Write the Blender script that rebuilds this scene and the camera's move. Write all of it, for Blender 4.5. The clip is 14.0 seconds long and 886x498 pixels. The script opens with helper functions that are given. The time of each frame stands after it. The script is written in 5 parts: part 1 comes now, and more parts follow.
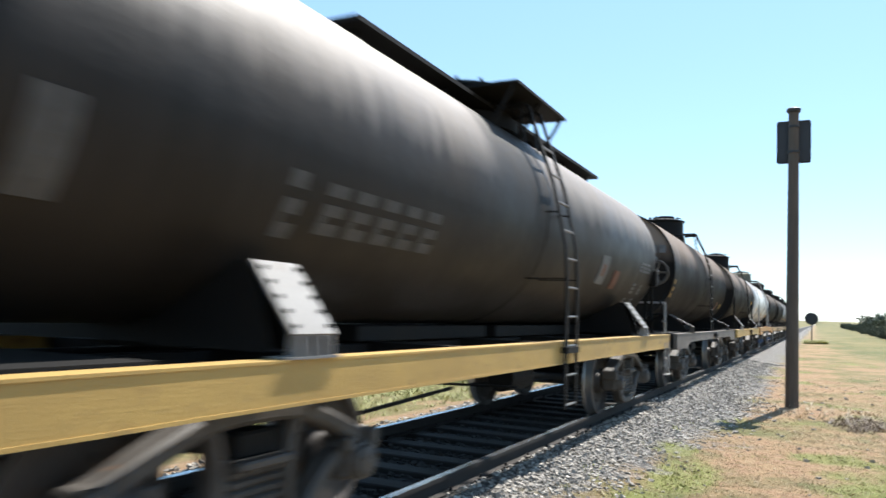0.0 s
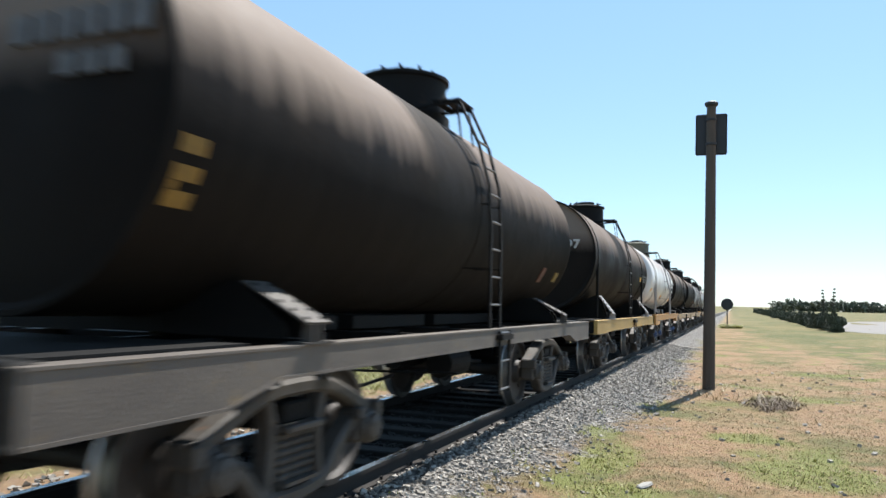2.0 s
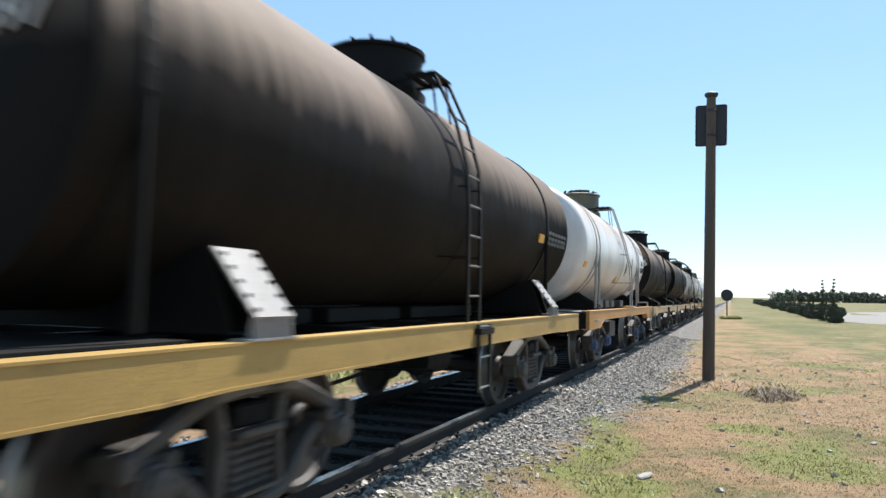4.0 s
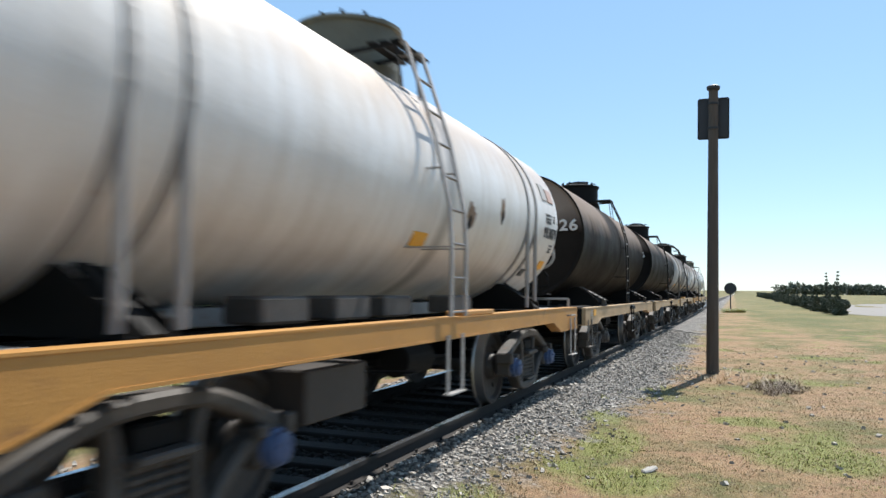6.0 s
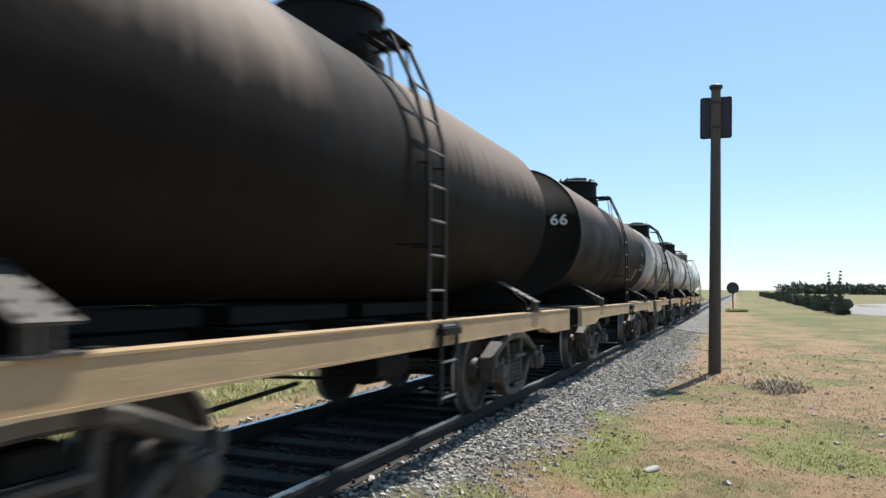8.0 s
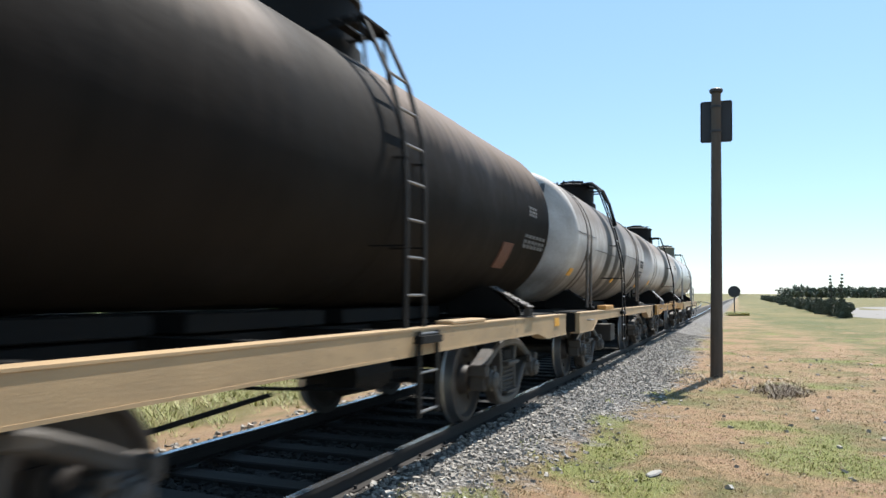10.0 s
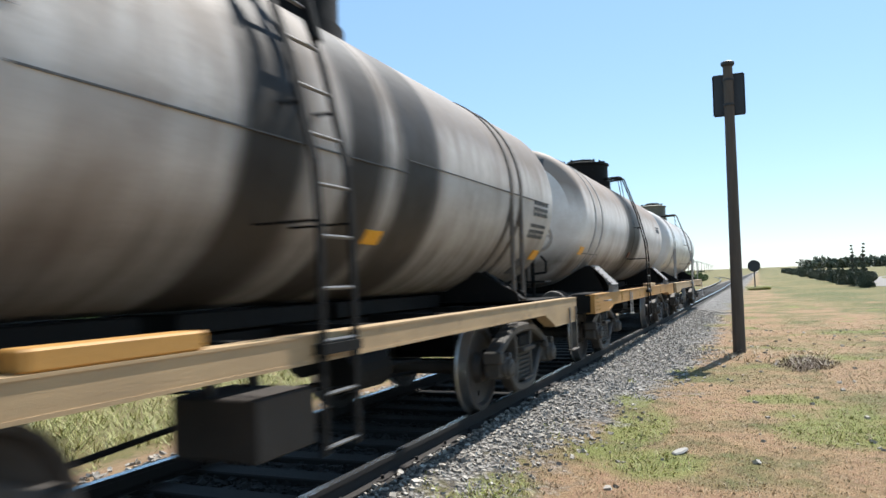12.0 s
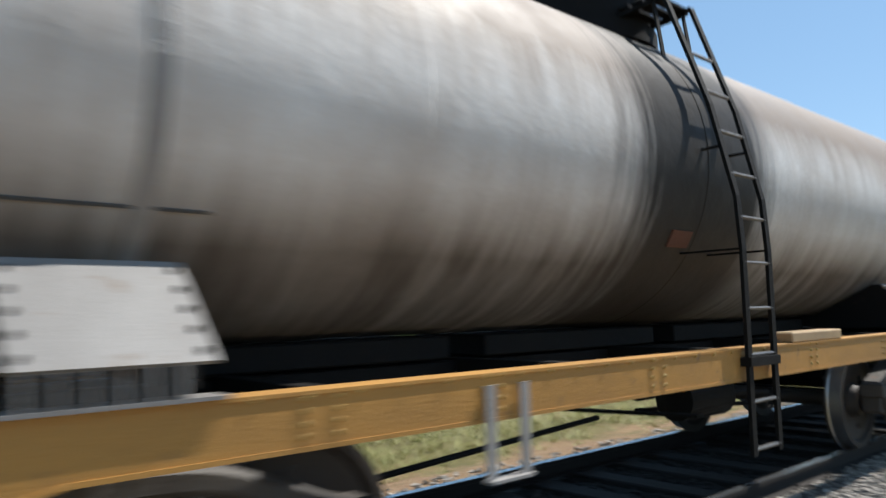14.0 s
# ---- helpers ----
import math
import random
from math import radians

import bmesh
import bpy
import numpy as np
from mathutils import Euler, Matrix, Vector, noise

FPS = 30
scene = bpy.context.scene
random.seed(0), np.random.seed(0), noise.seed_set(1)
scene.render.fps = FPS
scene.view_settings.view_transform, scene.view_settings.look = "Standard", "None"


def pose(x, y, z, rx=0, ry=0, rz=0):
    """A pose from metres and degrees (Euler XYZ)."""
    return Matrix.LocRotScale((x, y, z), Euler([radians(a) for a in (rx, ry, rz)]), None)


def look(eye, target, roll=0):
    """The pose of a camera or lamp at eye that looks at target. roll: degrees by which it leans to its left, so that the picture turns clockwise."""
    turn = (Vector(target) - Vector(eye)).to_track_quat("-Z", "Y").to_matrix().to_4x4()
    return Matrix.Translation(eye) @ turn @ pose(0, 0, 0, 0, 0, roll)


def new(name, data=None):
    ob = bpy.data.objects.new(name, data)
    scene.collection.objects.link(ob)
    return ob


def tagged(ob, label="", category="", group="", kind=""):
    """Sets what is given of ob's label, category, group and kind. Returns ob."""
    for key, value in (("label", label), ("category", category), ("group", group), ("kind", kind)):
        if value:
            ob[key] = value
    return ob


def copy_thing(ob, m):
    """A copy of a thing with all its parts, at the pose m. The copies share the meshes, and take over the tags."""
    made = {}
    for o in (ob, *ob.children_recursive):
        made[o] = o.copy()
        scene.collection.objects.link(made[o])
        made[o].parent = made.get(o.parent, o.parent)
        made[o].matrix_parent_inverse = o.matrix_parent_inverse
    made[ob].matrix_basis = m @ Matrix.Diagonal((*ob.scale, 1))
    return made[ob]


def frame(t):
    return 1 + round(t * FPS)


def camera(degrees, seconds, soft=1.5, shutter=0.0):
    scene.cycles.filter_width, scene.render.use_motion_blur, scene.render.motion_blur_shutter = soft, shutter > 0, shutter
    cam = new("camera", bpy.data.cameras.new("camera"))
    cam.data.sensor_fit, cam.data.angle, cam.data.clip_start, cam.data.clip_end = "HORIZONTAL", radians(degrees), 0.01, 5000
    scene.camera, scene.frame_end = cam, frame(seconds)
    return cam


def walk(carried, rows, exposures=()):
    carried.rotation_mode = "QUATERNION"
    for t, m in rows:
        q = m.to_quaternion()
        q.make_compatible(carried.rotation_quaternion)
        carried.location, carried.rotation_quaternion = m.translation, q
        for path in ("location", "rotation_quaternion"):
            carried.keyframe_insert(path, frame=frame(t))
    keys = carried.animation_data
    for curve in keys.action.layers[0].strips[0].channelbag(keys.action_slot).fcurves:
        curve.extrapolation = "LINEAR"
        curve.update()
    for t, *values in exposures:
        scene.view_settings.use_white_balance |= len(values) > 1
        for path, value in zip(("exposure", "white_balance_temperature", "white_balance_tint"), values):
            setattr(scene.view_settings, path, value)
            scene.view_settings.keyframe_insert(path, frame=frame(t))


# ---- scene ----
# ---- camera ----
cam = camera(62.37, 14.0, shutter=0.5)
EYE = (0.0, 0.0, 1.363)
# seconds, yaw, pitch, roll
TURN = (
    (0.0, 26.85, 4.93, -1.91), (0.5, 23.98, 4.70, -2.85), (1.0, 22.72, 4.63, -2.27), (1.5, 21.46, 4.66, -1.39),
    (2.0, 21.38, 4.24, -1.31), (2.5, 20.14, 3.73, -0.80), (5.0, 22.14, 3.46, -1.19), (5.5, 22.14, 3.17, -1.09),
    (6.0, 21.63, 3.29, -0.59), (6.5, 21.93, 4.05, -1.75), (7.0, 21.87, 3.63, -1.50), (7.5, 22.01, 3.62, -1.37),
    (8.0, 21.79, 3.22, -0.65), (10.5, 22.04, 3.76, -0.31), (11.0, 23.00, 3.91, 0.38), (11.5, 24.01, 3.57, 0.75),
    (12.0, 23.27, 2.67, 2.16), (12.5, 22.43, 3.81, 1.25), (13.0, 23.92, 3.96, 2.24), (13.5, 34.69, 4.73, 3.67),
    (14.0, 48.65, 5.12, 1.28))
EXPOSE = ((0.0, 1.13), (0.5, 0.95), (2.5, 0.85), (5.5, 0.82), (6.5, 0.55), (7.5, 0.56), (8.0, 0.64), (10.5, 0.82), (12.5, 0.74), (13.0, 0.63), (13.5, 0.47), (14.0, 0.47))
walk(cam, [(t, pose(*EYE, 90 + p, r, y)) for t, y, p, r in TURN], EXPOSE)

# ---- light ----
SUN_EL, SUN_AZ = 57.0, 13.0          # degrees up; degrees from the track's line towards +x
el, az = radians(SUN_EL), radians(SUN_AZ)
to_sun = Vector((math.sin(az) * math.cos(el), math.cos(az) * math.cos(el), math.sin(el)))
sun = new("sun", bpy.data.lights.new("sun", "SUN"))
sun.data.energy, sun.data.angle, sun.data.color = 5.0, radians(0.55), (1.0, 0.965, 0.91)
sun.matrix_world = look(to_sun * 50, (0, 0, 0))
world = bpy.data.worlds.new("sky")
scene.world = world
world.use_nodes = True
wn = world.node_tree
sky = wn.nodes.new("ShaderNodeTexSky")
sky.sky_type, sky.sun_disc = "NISHITA", False
sky.sun_elevation, sky.sun_rotation = el, az
sky.air_density, sky.dust_density, sky.ozone_density = 1.0, 0.1, 1.6
wn.nodes["Background"].inputs["Strength"].default_value = 0.102
tint = wn.nodes.new("ShaderNodeMix")
tint.data_type, tint.blend_type = "RGBA", "MULTIPLY"
tint.inputs[0].default_value, tint.inputs[7].default_value = 1.0, (0.95, 0.97, 1.01, 1)
wn.links.new(sky.outputs[0], tint.inputs[6])
haze = wn.nodes.new("ShaderNodeMix")
haze.data_type = "RGBA"
haze.inputs[0].default_value, haze.inputs[7].default_value = 0.44, (2.3, 4.25, 6.2, 1)
wn.links.new(tint.outputs[2], haze.inputs[6])
wn.links.new(haze.outputs[2], wn.nodes["Background"].inputs[0])


# ---- materials ----
def mat_base(name, rough=0.7, metal=0.0):
    m = bpy.data.materials.new(name)
    m.use_nodes = True
    nt = m.node_tree
    b = nt.nodes["Principled BSDF"]
    b.inputs["Roughness"].default_value, b.inputs["Metallic"].default_value = rough, metal
    return m, nt, b


def node(nt, kind, **kw):
    n = nt.nodes.new(kind)
    for k, v in kw.items():
        if k in n.inputs:
            n.inputs[k].default_value = v
    return n


def local(nt):
    """The place on the thing itself, stored with its mesh."""
    n = nt.nodes.new("ShaderNodeAttribute")
    n.attribute_name = "local"
    return n.outputs["Vector"]


def noise_of(nt, scale, coord="", detail=6.0, stretch=None, rough=0.6):
    n = node(nt, "ShaderNodeTexNoise", Scale=scale, Detail=detail, Roughness=rough)
    src = nt.nodes.new("ShaderNodeTexCoord").outputs[coord] if coord else local(nt)
    if stretch:
        mp = nt.nodes.new("ShaderNodeMapping")
        mp.inputs["Scale"].default_value = stretch
        nt.links.new(src, mp.inputs[0])
        src = mp.outputs[0]
    nt.links.new(src, n.inputs["Vector"])
    return n.outputs["Fac"]


def ramp(nt, src, *stops):
    r = nt.nodes.new("ShaderNodeValToRGB")
    e = r.color_ramp.elements
    while len(e) < len(stops):
        e.new(0.5)
    for el_, (p, c) in zip(e, stops):
        el_.position, el_.color = p, (*c, 1) if len(c) == 3 else c
    nt.links.new(src, r.inputs[0])
    return r.outputs[0]


def mixc(nt, fac, a, b, mode="MIX"):
    n = nt.nodes.new("ShaderNodeMix")
    n.data_type, n.blend_type = "RGBA", mode
    for sock, v in ((n.inputs[0], fac), (n.inputs[6], a), (n.inputs[7], b)):
        if hasattr(v, "links"):
            nt.links.new(v, sock)
        elif isinstance(v, (int, float)):
            sock.default_value = v
        else:
            sock.default_value = (*v, 1)
    return n.outputs[2]


def maths(nt, op, a, b=0.0, c=0.0, clamp=False):
    n = nt.nodes.new("ShaderNodeMath")
    n.operation, n.use_clamp = op, clamp
    for sock, v in zip(n.inputs, (a, b, c)):
        if hasattr(v, "links"):
            nt.links.new(v, sock)
        else:
            sock.default_value = v
    return n.outputs[0]


def bump(nt, b, src, strength, dist=0.01):
    n = node(nt, "ShaderNodeBump", Strength=strength, Distance=dist)
    nt.links.new(src, n.inputs["Height"])
    nt.links.new(n.outputs[0], b.inputs["Normal"])


def worn(name, colour, dark=None, rough=0.7, metal=0.0, scale=3.0, amount=0.5, grain=0.3, rust=None, stretch=None, gloss=0.4):
    """A painted or bare surface with stains at two scales, rust spots and a fine relief."""
    m, nt, b = mat_base(name, rough, metal)
    b.inputs["Specular IOR Level"].default_value = gloss
    dark = dark or tuple(c * 0.45 for c in colour)
    big = ramp(nt, noise_of(nt, scale, stretch=stretch), (0.35, (0, 0, 0)), (0.7, (1, 1, 1)))
    fine = ramp(nt, noise_of(nt, scale * 14, detail=3), (0.3, (0, 0, 0)), (0.75, (1, 1, 1)))
    col = mixc(nt, maths(nt, "MULTIPLY", big, amount), colour, dark)
    col = mixc(nt, maths(nt, "MULTIPLY", fine, amount * 0.45), col, dark)
    if rust:
        spots = ramp(nt, noise_of(nt, scale * 2.3, detail=8, rough=0.7), (0.60, (0, 0, 0)), (0.70, (1, 1, 1)))
        col = mixc(nt, spots, col, rust)
    nt.links.new(col, b.inputs["Base Color"])
    bump(nt, b, noise_of(nt, scale * 25, detail=3), grain)
    return m


def tank_paint(name, colour, grime, seed, spills=(), stripe=False, belly=0.7, rough=0.5, flow=0.5, spill_dark=0.9, gloss=0.5, top=None, shell=0.93, rain=1.0, dust_lit_z=2.98, underside=(0.020, 0.0165, 0.0135)):
    """Tank paint: dusty crowns that on dark tanks carry the sunlit tone, darkened undersides, rain streaks that run
    down the shell, oil spills under the dome, a sooty stripe on the heads.
    """
    m, nt, b = mat_base(name, rough)
    b.inputs["Specular IOR Level"].default_value = gloss
    here = local(nt)
    sep = nt.nodes.new("ShaderNodeSeparateXYZ")
    nt.links.new(here, sep.inputs[0])
    mp = nt.nodes.new("ShaderNodeMapping")
    mp.inputs["Location"].default_value = (seed * 3.1, seed * 5.7, 0)
    mp.inputs["Scale"].default_value = (0.6, 5.0, 0.6)
    nt.links.new(here, mp.inputs[0])
    st = node(nt, "ShaderNodeTexNoise", Scale=1.2, Detail=7.0, Roughness=0.65)
    nt.links.new(mp.outputs[0], st.inputs["Vector"])
    streak = ramp(nt, st.outputs["Fac"], (0.42, (0, 0, 0)), (0.72, (1, 1, 1)))
    cloud = ramp(nt, noise_of(nt, 0.9 + 0.07 * seed, detail=8), (0.35, (0, 0, 0)), (0.75, (1, 1, 1)))
    col = mixc(nt, maths(nt, "MULTIPLY", cloud, flow), colour, grime)
    col = mixc(nt, maths(nt, "MULTIPLY", streak, flow * rain), col, grime)
    speck = ramp(nt, noise_of(nt, 40, detail=2), (0.35, (0, 0, 0)), (0.8, (1, 1, 1)))
    col = mixc(nt, maths(nt, "MULTIPLY", speck, flow * 0.35), col, grime)
    # crown tone by height: dusty on white tanks, painted sunlight on dark ones
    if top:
        up = maths(nt, "DIVIDE", maths(nt, "SUBTRACT", maths(nt, "ADD", sep.outputs[2], maths(nt, "MULTIPLY", st.outputs["Fac"], 0.5)), dust_lit_z), 0.42, clamp=True)
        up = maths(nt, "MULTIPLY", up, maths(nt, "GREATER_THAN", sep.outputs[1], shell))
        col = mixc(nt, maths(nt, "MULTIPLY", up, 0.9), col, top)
    black = (0.018, 0.016, 0.014)
    for y0, wide in spills:
        along = maths(nt, "ADD", sep.outputs[1], maths(nt, "MULTIPLY", maths(nt, "SUBTRACT", st.outputs["Fac"], 0.5), wide))
        stops = [((y0 + k * wide) / 20, (v, v, v)) for k, v in ((-1.25, 0), (-0.75, 1), (0.75, 1), (1.25, 0))]
        k = ramp(nt, maths(nt, "DIVIDE", along, 20.0), *stops)
        col = mixc(nt, maths(nt, "MULTIPLY", k, spill_dark), col, black)
    # underside shade put into the colour by height, together with streaky grime
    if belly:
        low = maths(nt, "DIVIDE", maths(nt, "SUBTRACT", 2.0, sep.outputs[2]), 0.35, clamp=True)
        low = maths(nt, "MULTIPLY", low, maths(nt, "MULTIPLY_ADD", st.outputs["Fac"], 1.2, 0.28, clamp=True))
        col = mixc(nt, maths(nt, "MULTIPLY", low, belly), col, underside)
    if stripe:
        d = maths(nt, "ABSOLUTE", maths(nt, "ADD", sep.outputs[0], 0.02))
        d = maths(nt, "ADD", d, maths(nt, "MULTIPLY", maths(nt, "SUBTRACT", st.outputs["Fac"], 0.5), 0.12))
        k = maths(nt, "SUBTRACT", 1.0, maths(nt, "DIVIDE", maths(nt, "SUBTRACT", d, 0.11), 0.12), clamp=True)
        front = maths(nt, "LESS_THAN", sep.outputs[1], 1.0)
        col = mixc(nt, maths(nt, "MULTIPLY", k, front), col, black)
    nt.links.new(col, b.inputs["Base Color"])
    rr = maths(nt, "MULTIPLY_ADD", cloud, 0.25, rough - 0.08)
    nt.links.new(rr, b.inputs["Roughness"])
    bump(nt, b, noise_of(nt, 7, detail=5), 0.25, 0.02)
    return m


M_BLACK = worn("black_steel", (0.007, 0.0065, 0.006), (0.004, 0.0038, 0.0035), 0.75, rust=(0.018, 0.012, 0.009), amount=0.6, gloss=0.2)
M_IRON = worn("cast_iron", (0.085, 0.076, 0.067), (0.03, 0.026, 0.023), 0.62, amount=0.7, rust=(0.10, 0.055, 0.03))
M_WHEEL = worn("wheel_steel", (0.045, 0.037, 0.032), (0.020, 0.017, 0.015), 0.6, amount=0.6)
M_TREAD = worn("bright_tread", (0.42, 0.41, 0.40), (0.2, 0.19, 0.18), 0.3, 0.9, amount=0.4)
M_YELLOW = worn("yellow_paint", (0.45, 0.29, 0.085), (0.238, 0.145, 0.051), 0.6, amount=0.5, rust=(0.136, 0.0765, 0.0425), stretch=(1, 0.35, 1))
M_ORANGE = worn("orange_paint", (0.47, 0.235, 0.058), (0.255, 0.119, 0.034), 0.55, amount=0.45, rust=(0.17, 0.085, 0.0425), stretch=(1, 0.35, 1))
M_CREAM = worn("cream_paint", (0.459, 0.315, 0.17), (0.221, 0.157, 0.0935), 0.65, amount=0.55, rust=(0.111, 0.0765, 0.051), stretch=(1, 0.35, 1))
M_TAN = worn("tan_orange_paint", (0.468, 0.238, 0.0553), (0.221, 0.119, 0.0425), 0.6, amount=0.5, rust=(0.136, 0.085, 0.051), stretch=(1, 0.35, 1))
M_GREYSILL = worn("grey_brown_paint", (0.145, 0.123, 0.102), (0.0595, 0.051, 0.0467), 0.65, amount=0.6, rust=(0.212, 0.145, 0.068), stretch=(1, 0.35, 1))
M_PALE = worn("pale_grey_paint", (0.33, 0.32, 0.31), (0.20, 0.185, 0.17), 0.6, amount=0.5, rust=(0.2, 0.13, 0.08))
M_PLATE = worn("grey_plate_paint", (0.23, 0.222, 0.212), (0.13, 0.12, 0.11), 0.6, amount=0.5, rust=(0.14, 0.10, 0.07))
M_DOMEG = worn("olive_paint", (0.13, 0.125, 0.09), (0.06, 0.055, 0.04), 0.6, amount=0.5)
M_WHITE = worn("white_marking", (0.62, 0.61, 0.58), (0.35, 0.34, 0.32), 0.7, amount=0.4, scale=9)
M_GREYMARK = worn("grey_marking", (0.16, 0.16, 0.16), (0.06, 0.06, 0.06), 0.7, amount=0.6, scale=9)
M_FADED = worn("faded_marking", (0.085, 0.083, 0.08), (0.04, 0.038, 0.036), 0.75, amount=0.7, scale=9)
M_BLACKMARK = worn("black_marking", (0.05, 0.055, 0.06), (0.12, 0.12, 0.12), 0.7, amount=0.5, scale=9)
M_REFLECT = worn("orange_reflector", (0.80, 0.38, 0.02), (0.5, 0.25, 0.04), 0.4, amount=0.25, scale=9)
M_REDMARK = worn("rust_red_marking", (0.15, 0.06, 0.035), (0.07, 0.03, 0.02), 0.7, amount=0.5, scale=9)
M_RUNG = worn("worn_rung", (0.20, 0.19, 0.18), (0.08, 0.075, 0.07), 0.4, 0.4, amount=0.4)
M_BLUE = worn("blue_cap", (0.05, 0.09, 0.20), (0.03, 0.04, 0.07), 0.5)
M_RAILTOP = worn("rail_head", (0.52, 0.54, 0.57), (0.36, 0.37, 0.39), 0.22, 0.95, amount=0.3)
M_RAILWEB = worn("rail_rust", (0.022, 0.017, 0.014), (0.012, 0.0095, 0.008), 0.85, amount=0.5)
M_SLEEPER = worn("sleeper_wood", (0.022, 0.019, 0.016), (0.012, 0.0105, 0.009), 0.9, amount=0.7, stretch=(0.3, 4, 4))
M_POLE = worn("weathered_pole", (0.105, 0.084, 0.066), (0.05, 0.039, 0.031), 0.85, amount=0.6, stretch=(5, 5, 0.5))
M_HALO = worn("rust_halo", (0.30, 0.215, 0.15), (0.16, 0.10, 0.06), 0.8, amount=0.7, scale=7)
M_SIGN = worn("sign_back", (0.03, 0.032, 0.036), (0.02, 0.02, 0.022), 0.55)
# near black for the shaded sides; the crown tone adds the sunlit part
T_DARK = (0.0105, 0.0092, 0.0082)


# ---- building helpers ----
XC = -3.684          # the track's middle
RAIL = 0.873         # half the distance between the rails' heads


def mesh_of(bm, name, material, smooth=False):
    me = bpy.data.meshes.new(name)
    bm.normal_update()
    bm.to_mesh(me)
    bm.free()
    for mt in (material if isinstance(material, (list, tuple)) else [material]):
        me.materials.append(mt)
    co = np.empty(3 * len(me.vertices), "f")
    me.vertices.foreach_get("co", co)
    me.attributes.new("local", "FLOAT_VECTOR", "POINT").data.foreach_set("vector", co)
    if smooth:
        me.polygons.foreach_set("use_smooth", [True] * len(me.polygons))
    return me


def part(name, bm, material, parent=None, label="", smooth=False, at=None):
    me = bm if isinstance(bm, bpy.types.Mesh) else mesh_of(bm, name, material, smooth)
    ob = new(name, me)
    ob.parent = parent
    if at is not None:
        ob.matrix_basis = at
    return tagged(ob, label) if label else ob


def box(bm, x0, x1, y0, y1, z0, z1, bevel=0.0):
    vs = [bm.verts.new((x, y, z)) for x in (x0, x1) for y in (y0, y1) for z in (z0, z1)]
    fs = [bm.faces.new([vs[i] for i in q]) for q in ((0, 1, 3, 2), (4, 6, 7, 5), (0, 4, 5, 1), (2, 3, 7, 6), (0, 2, 6, 4), (1, 5, 7, 3))]
    if bevel:
        es = {e for f_ in fs for e in f_.edges}
        bmesh.ops.bevel(bm, geom=list(es), offset=bevel, segments=1, affect="EDGES")
    return bm


def prism(bm, outline, axis, a, b):
    """An outline of (u, v) pairs pushed along an axis from a to b. axis x: u=y v=z; axis y: u=x v=z; axis z: u=x v=y."""
    def p(u, v, w):
        return (w, u, v) if axis == "x" else (u, w, v) if axis == "y" else (u, v, w)
    A = [bm.verts.new(p(u, v, a)) for u, v in outline]
    B = [bm.verts.new(p(u, v, b)) for u, v in outline]
    n = len(outline)
    fs = [bm.faces.new(A), bm.faces.new(B[::-1])]
    fs += [bm.faces.new((A[i], B[i], B[(i + 1) % n], A[(i + 1) % n])) for i in range(n)]
    bmesh.ops.recalc_face_normals(bm, faces=fs)
    return bm


def lathe(bm, profile, axis="y", centre=(0, 0, 0), seg=48, mats=None):
    """Profile of (along, radius) turned round an axis."""
    rings = []
    for s, r in profile:
        ring = []
        for i in range(seg):
            a = 2 * math.pi * i / seg
            u, v = r * math.cos(a), r * math.sin(a)
            q = (u, s, v) if axis == "y" else (s, u, v) if axis == "x" else (u, v, s)
            ring.append(bm.verts.new((q[0] + centre[0], q[1] + centre[1], q[2] + centre[2])))
        rings.append(ring)
    fs = []
    for k, (A, B) in enumerate(zip(rings, rings[1:])):
        for i in range(seg):
            f_ = bm.faces.new((A[i], A[(i + 1) % seg], B[(i + 1) % seg], B[i]))
            f_.material_index = mats[k] if mats else 0
            fs.append(f_)
    fs += [bm.faces.new(rings[0]), bm.faces.new(rings[-1])]
    bmesh.ops.recalc_face_normals(bm, faces=fs)
    return bm


def rod(bm, a, b, r, seg=8):
    a, b = Vector(a), Vector(b)
    q = (b - a).to_track_quat("Z", "Y").to_matrix()
    A = [bm.verts.new(a + q @ Vector((r * math.cos(t), r * math.sin(t), 0))) for t in (2 * math.pi * i / seg for i in range(seg))]
    B = [bm.verts.new(b + q @ Vector((r * math.cos(t), r * math.sin(t), 0))) for t in (2 * math.pi * i / seg for i in range(seg))]
    for i in range(seg):
        bm.faces.new((A[i], A[(i + 1) % seg], B[(i + 1) % seg], B[i]))
    bm.faces.new(A[::-1])
    bm.faces.new(B)
    return bm


def path_rod(bm, pts, r, seg=6):
    for a, b in zip(pts, pts[1:]):
        rod(bm, a, b, r, seg)
    return bm


def flat_bar(bm, a, b, w, t, side):
    """A flat bar from a to b; w across `side`, t thick."""
    a, b, side = Vector(a), Vector(b), Vector(side).normalized()
    n = (b - a).cross(side).normalized()
    vs = [bm.verts.new(p + side * (i * w / 2) + n * (j * t / 2)) for p in (a, b) for i, j in ((-1, -1), (1, -1), (1, 1), (-1, 1))]
    for q in ((3, 2, 1, 0), (4, 5, 6, 7), (0, 1, 5, 4), (1, 2, 6, 5), (2, 3, 7, 6), (3, 0, 4, 7)):
        bm.faces.new([vs[i] for i in q])
    return bm


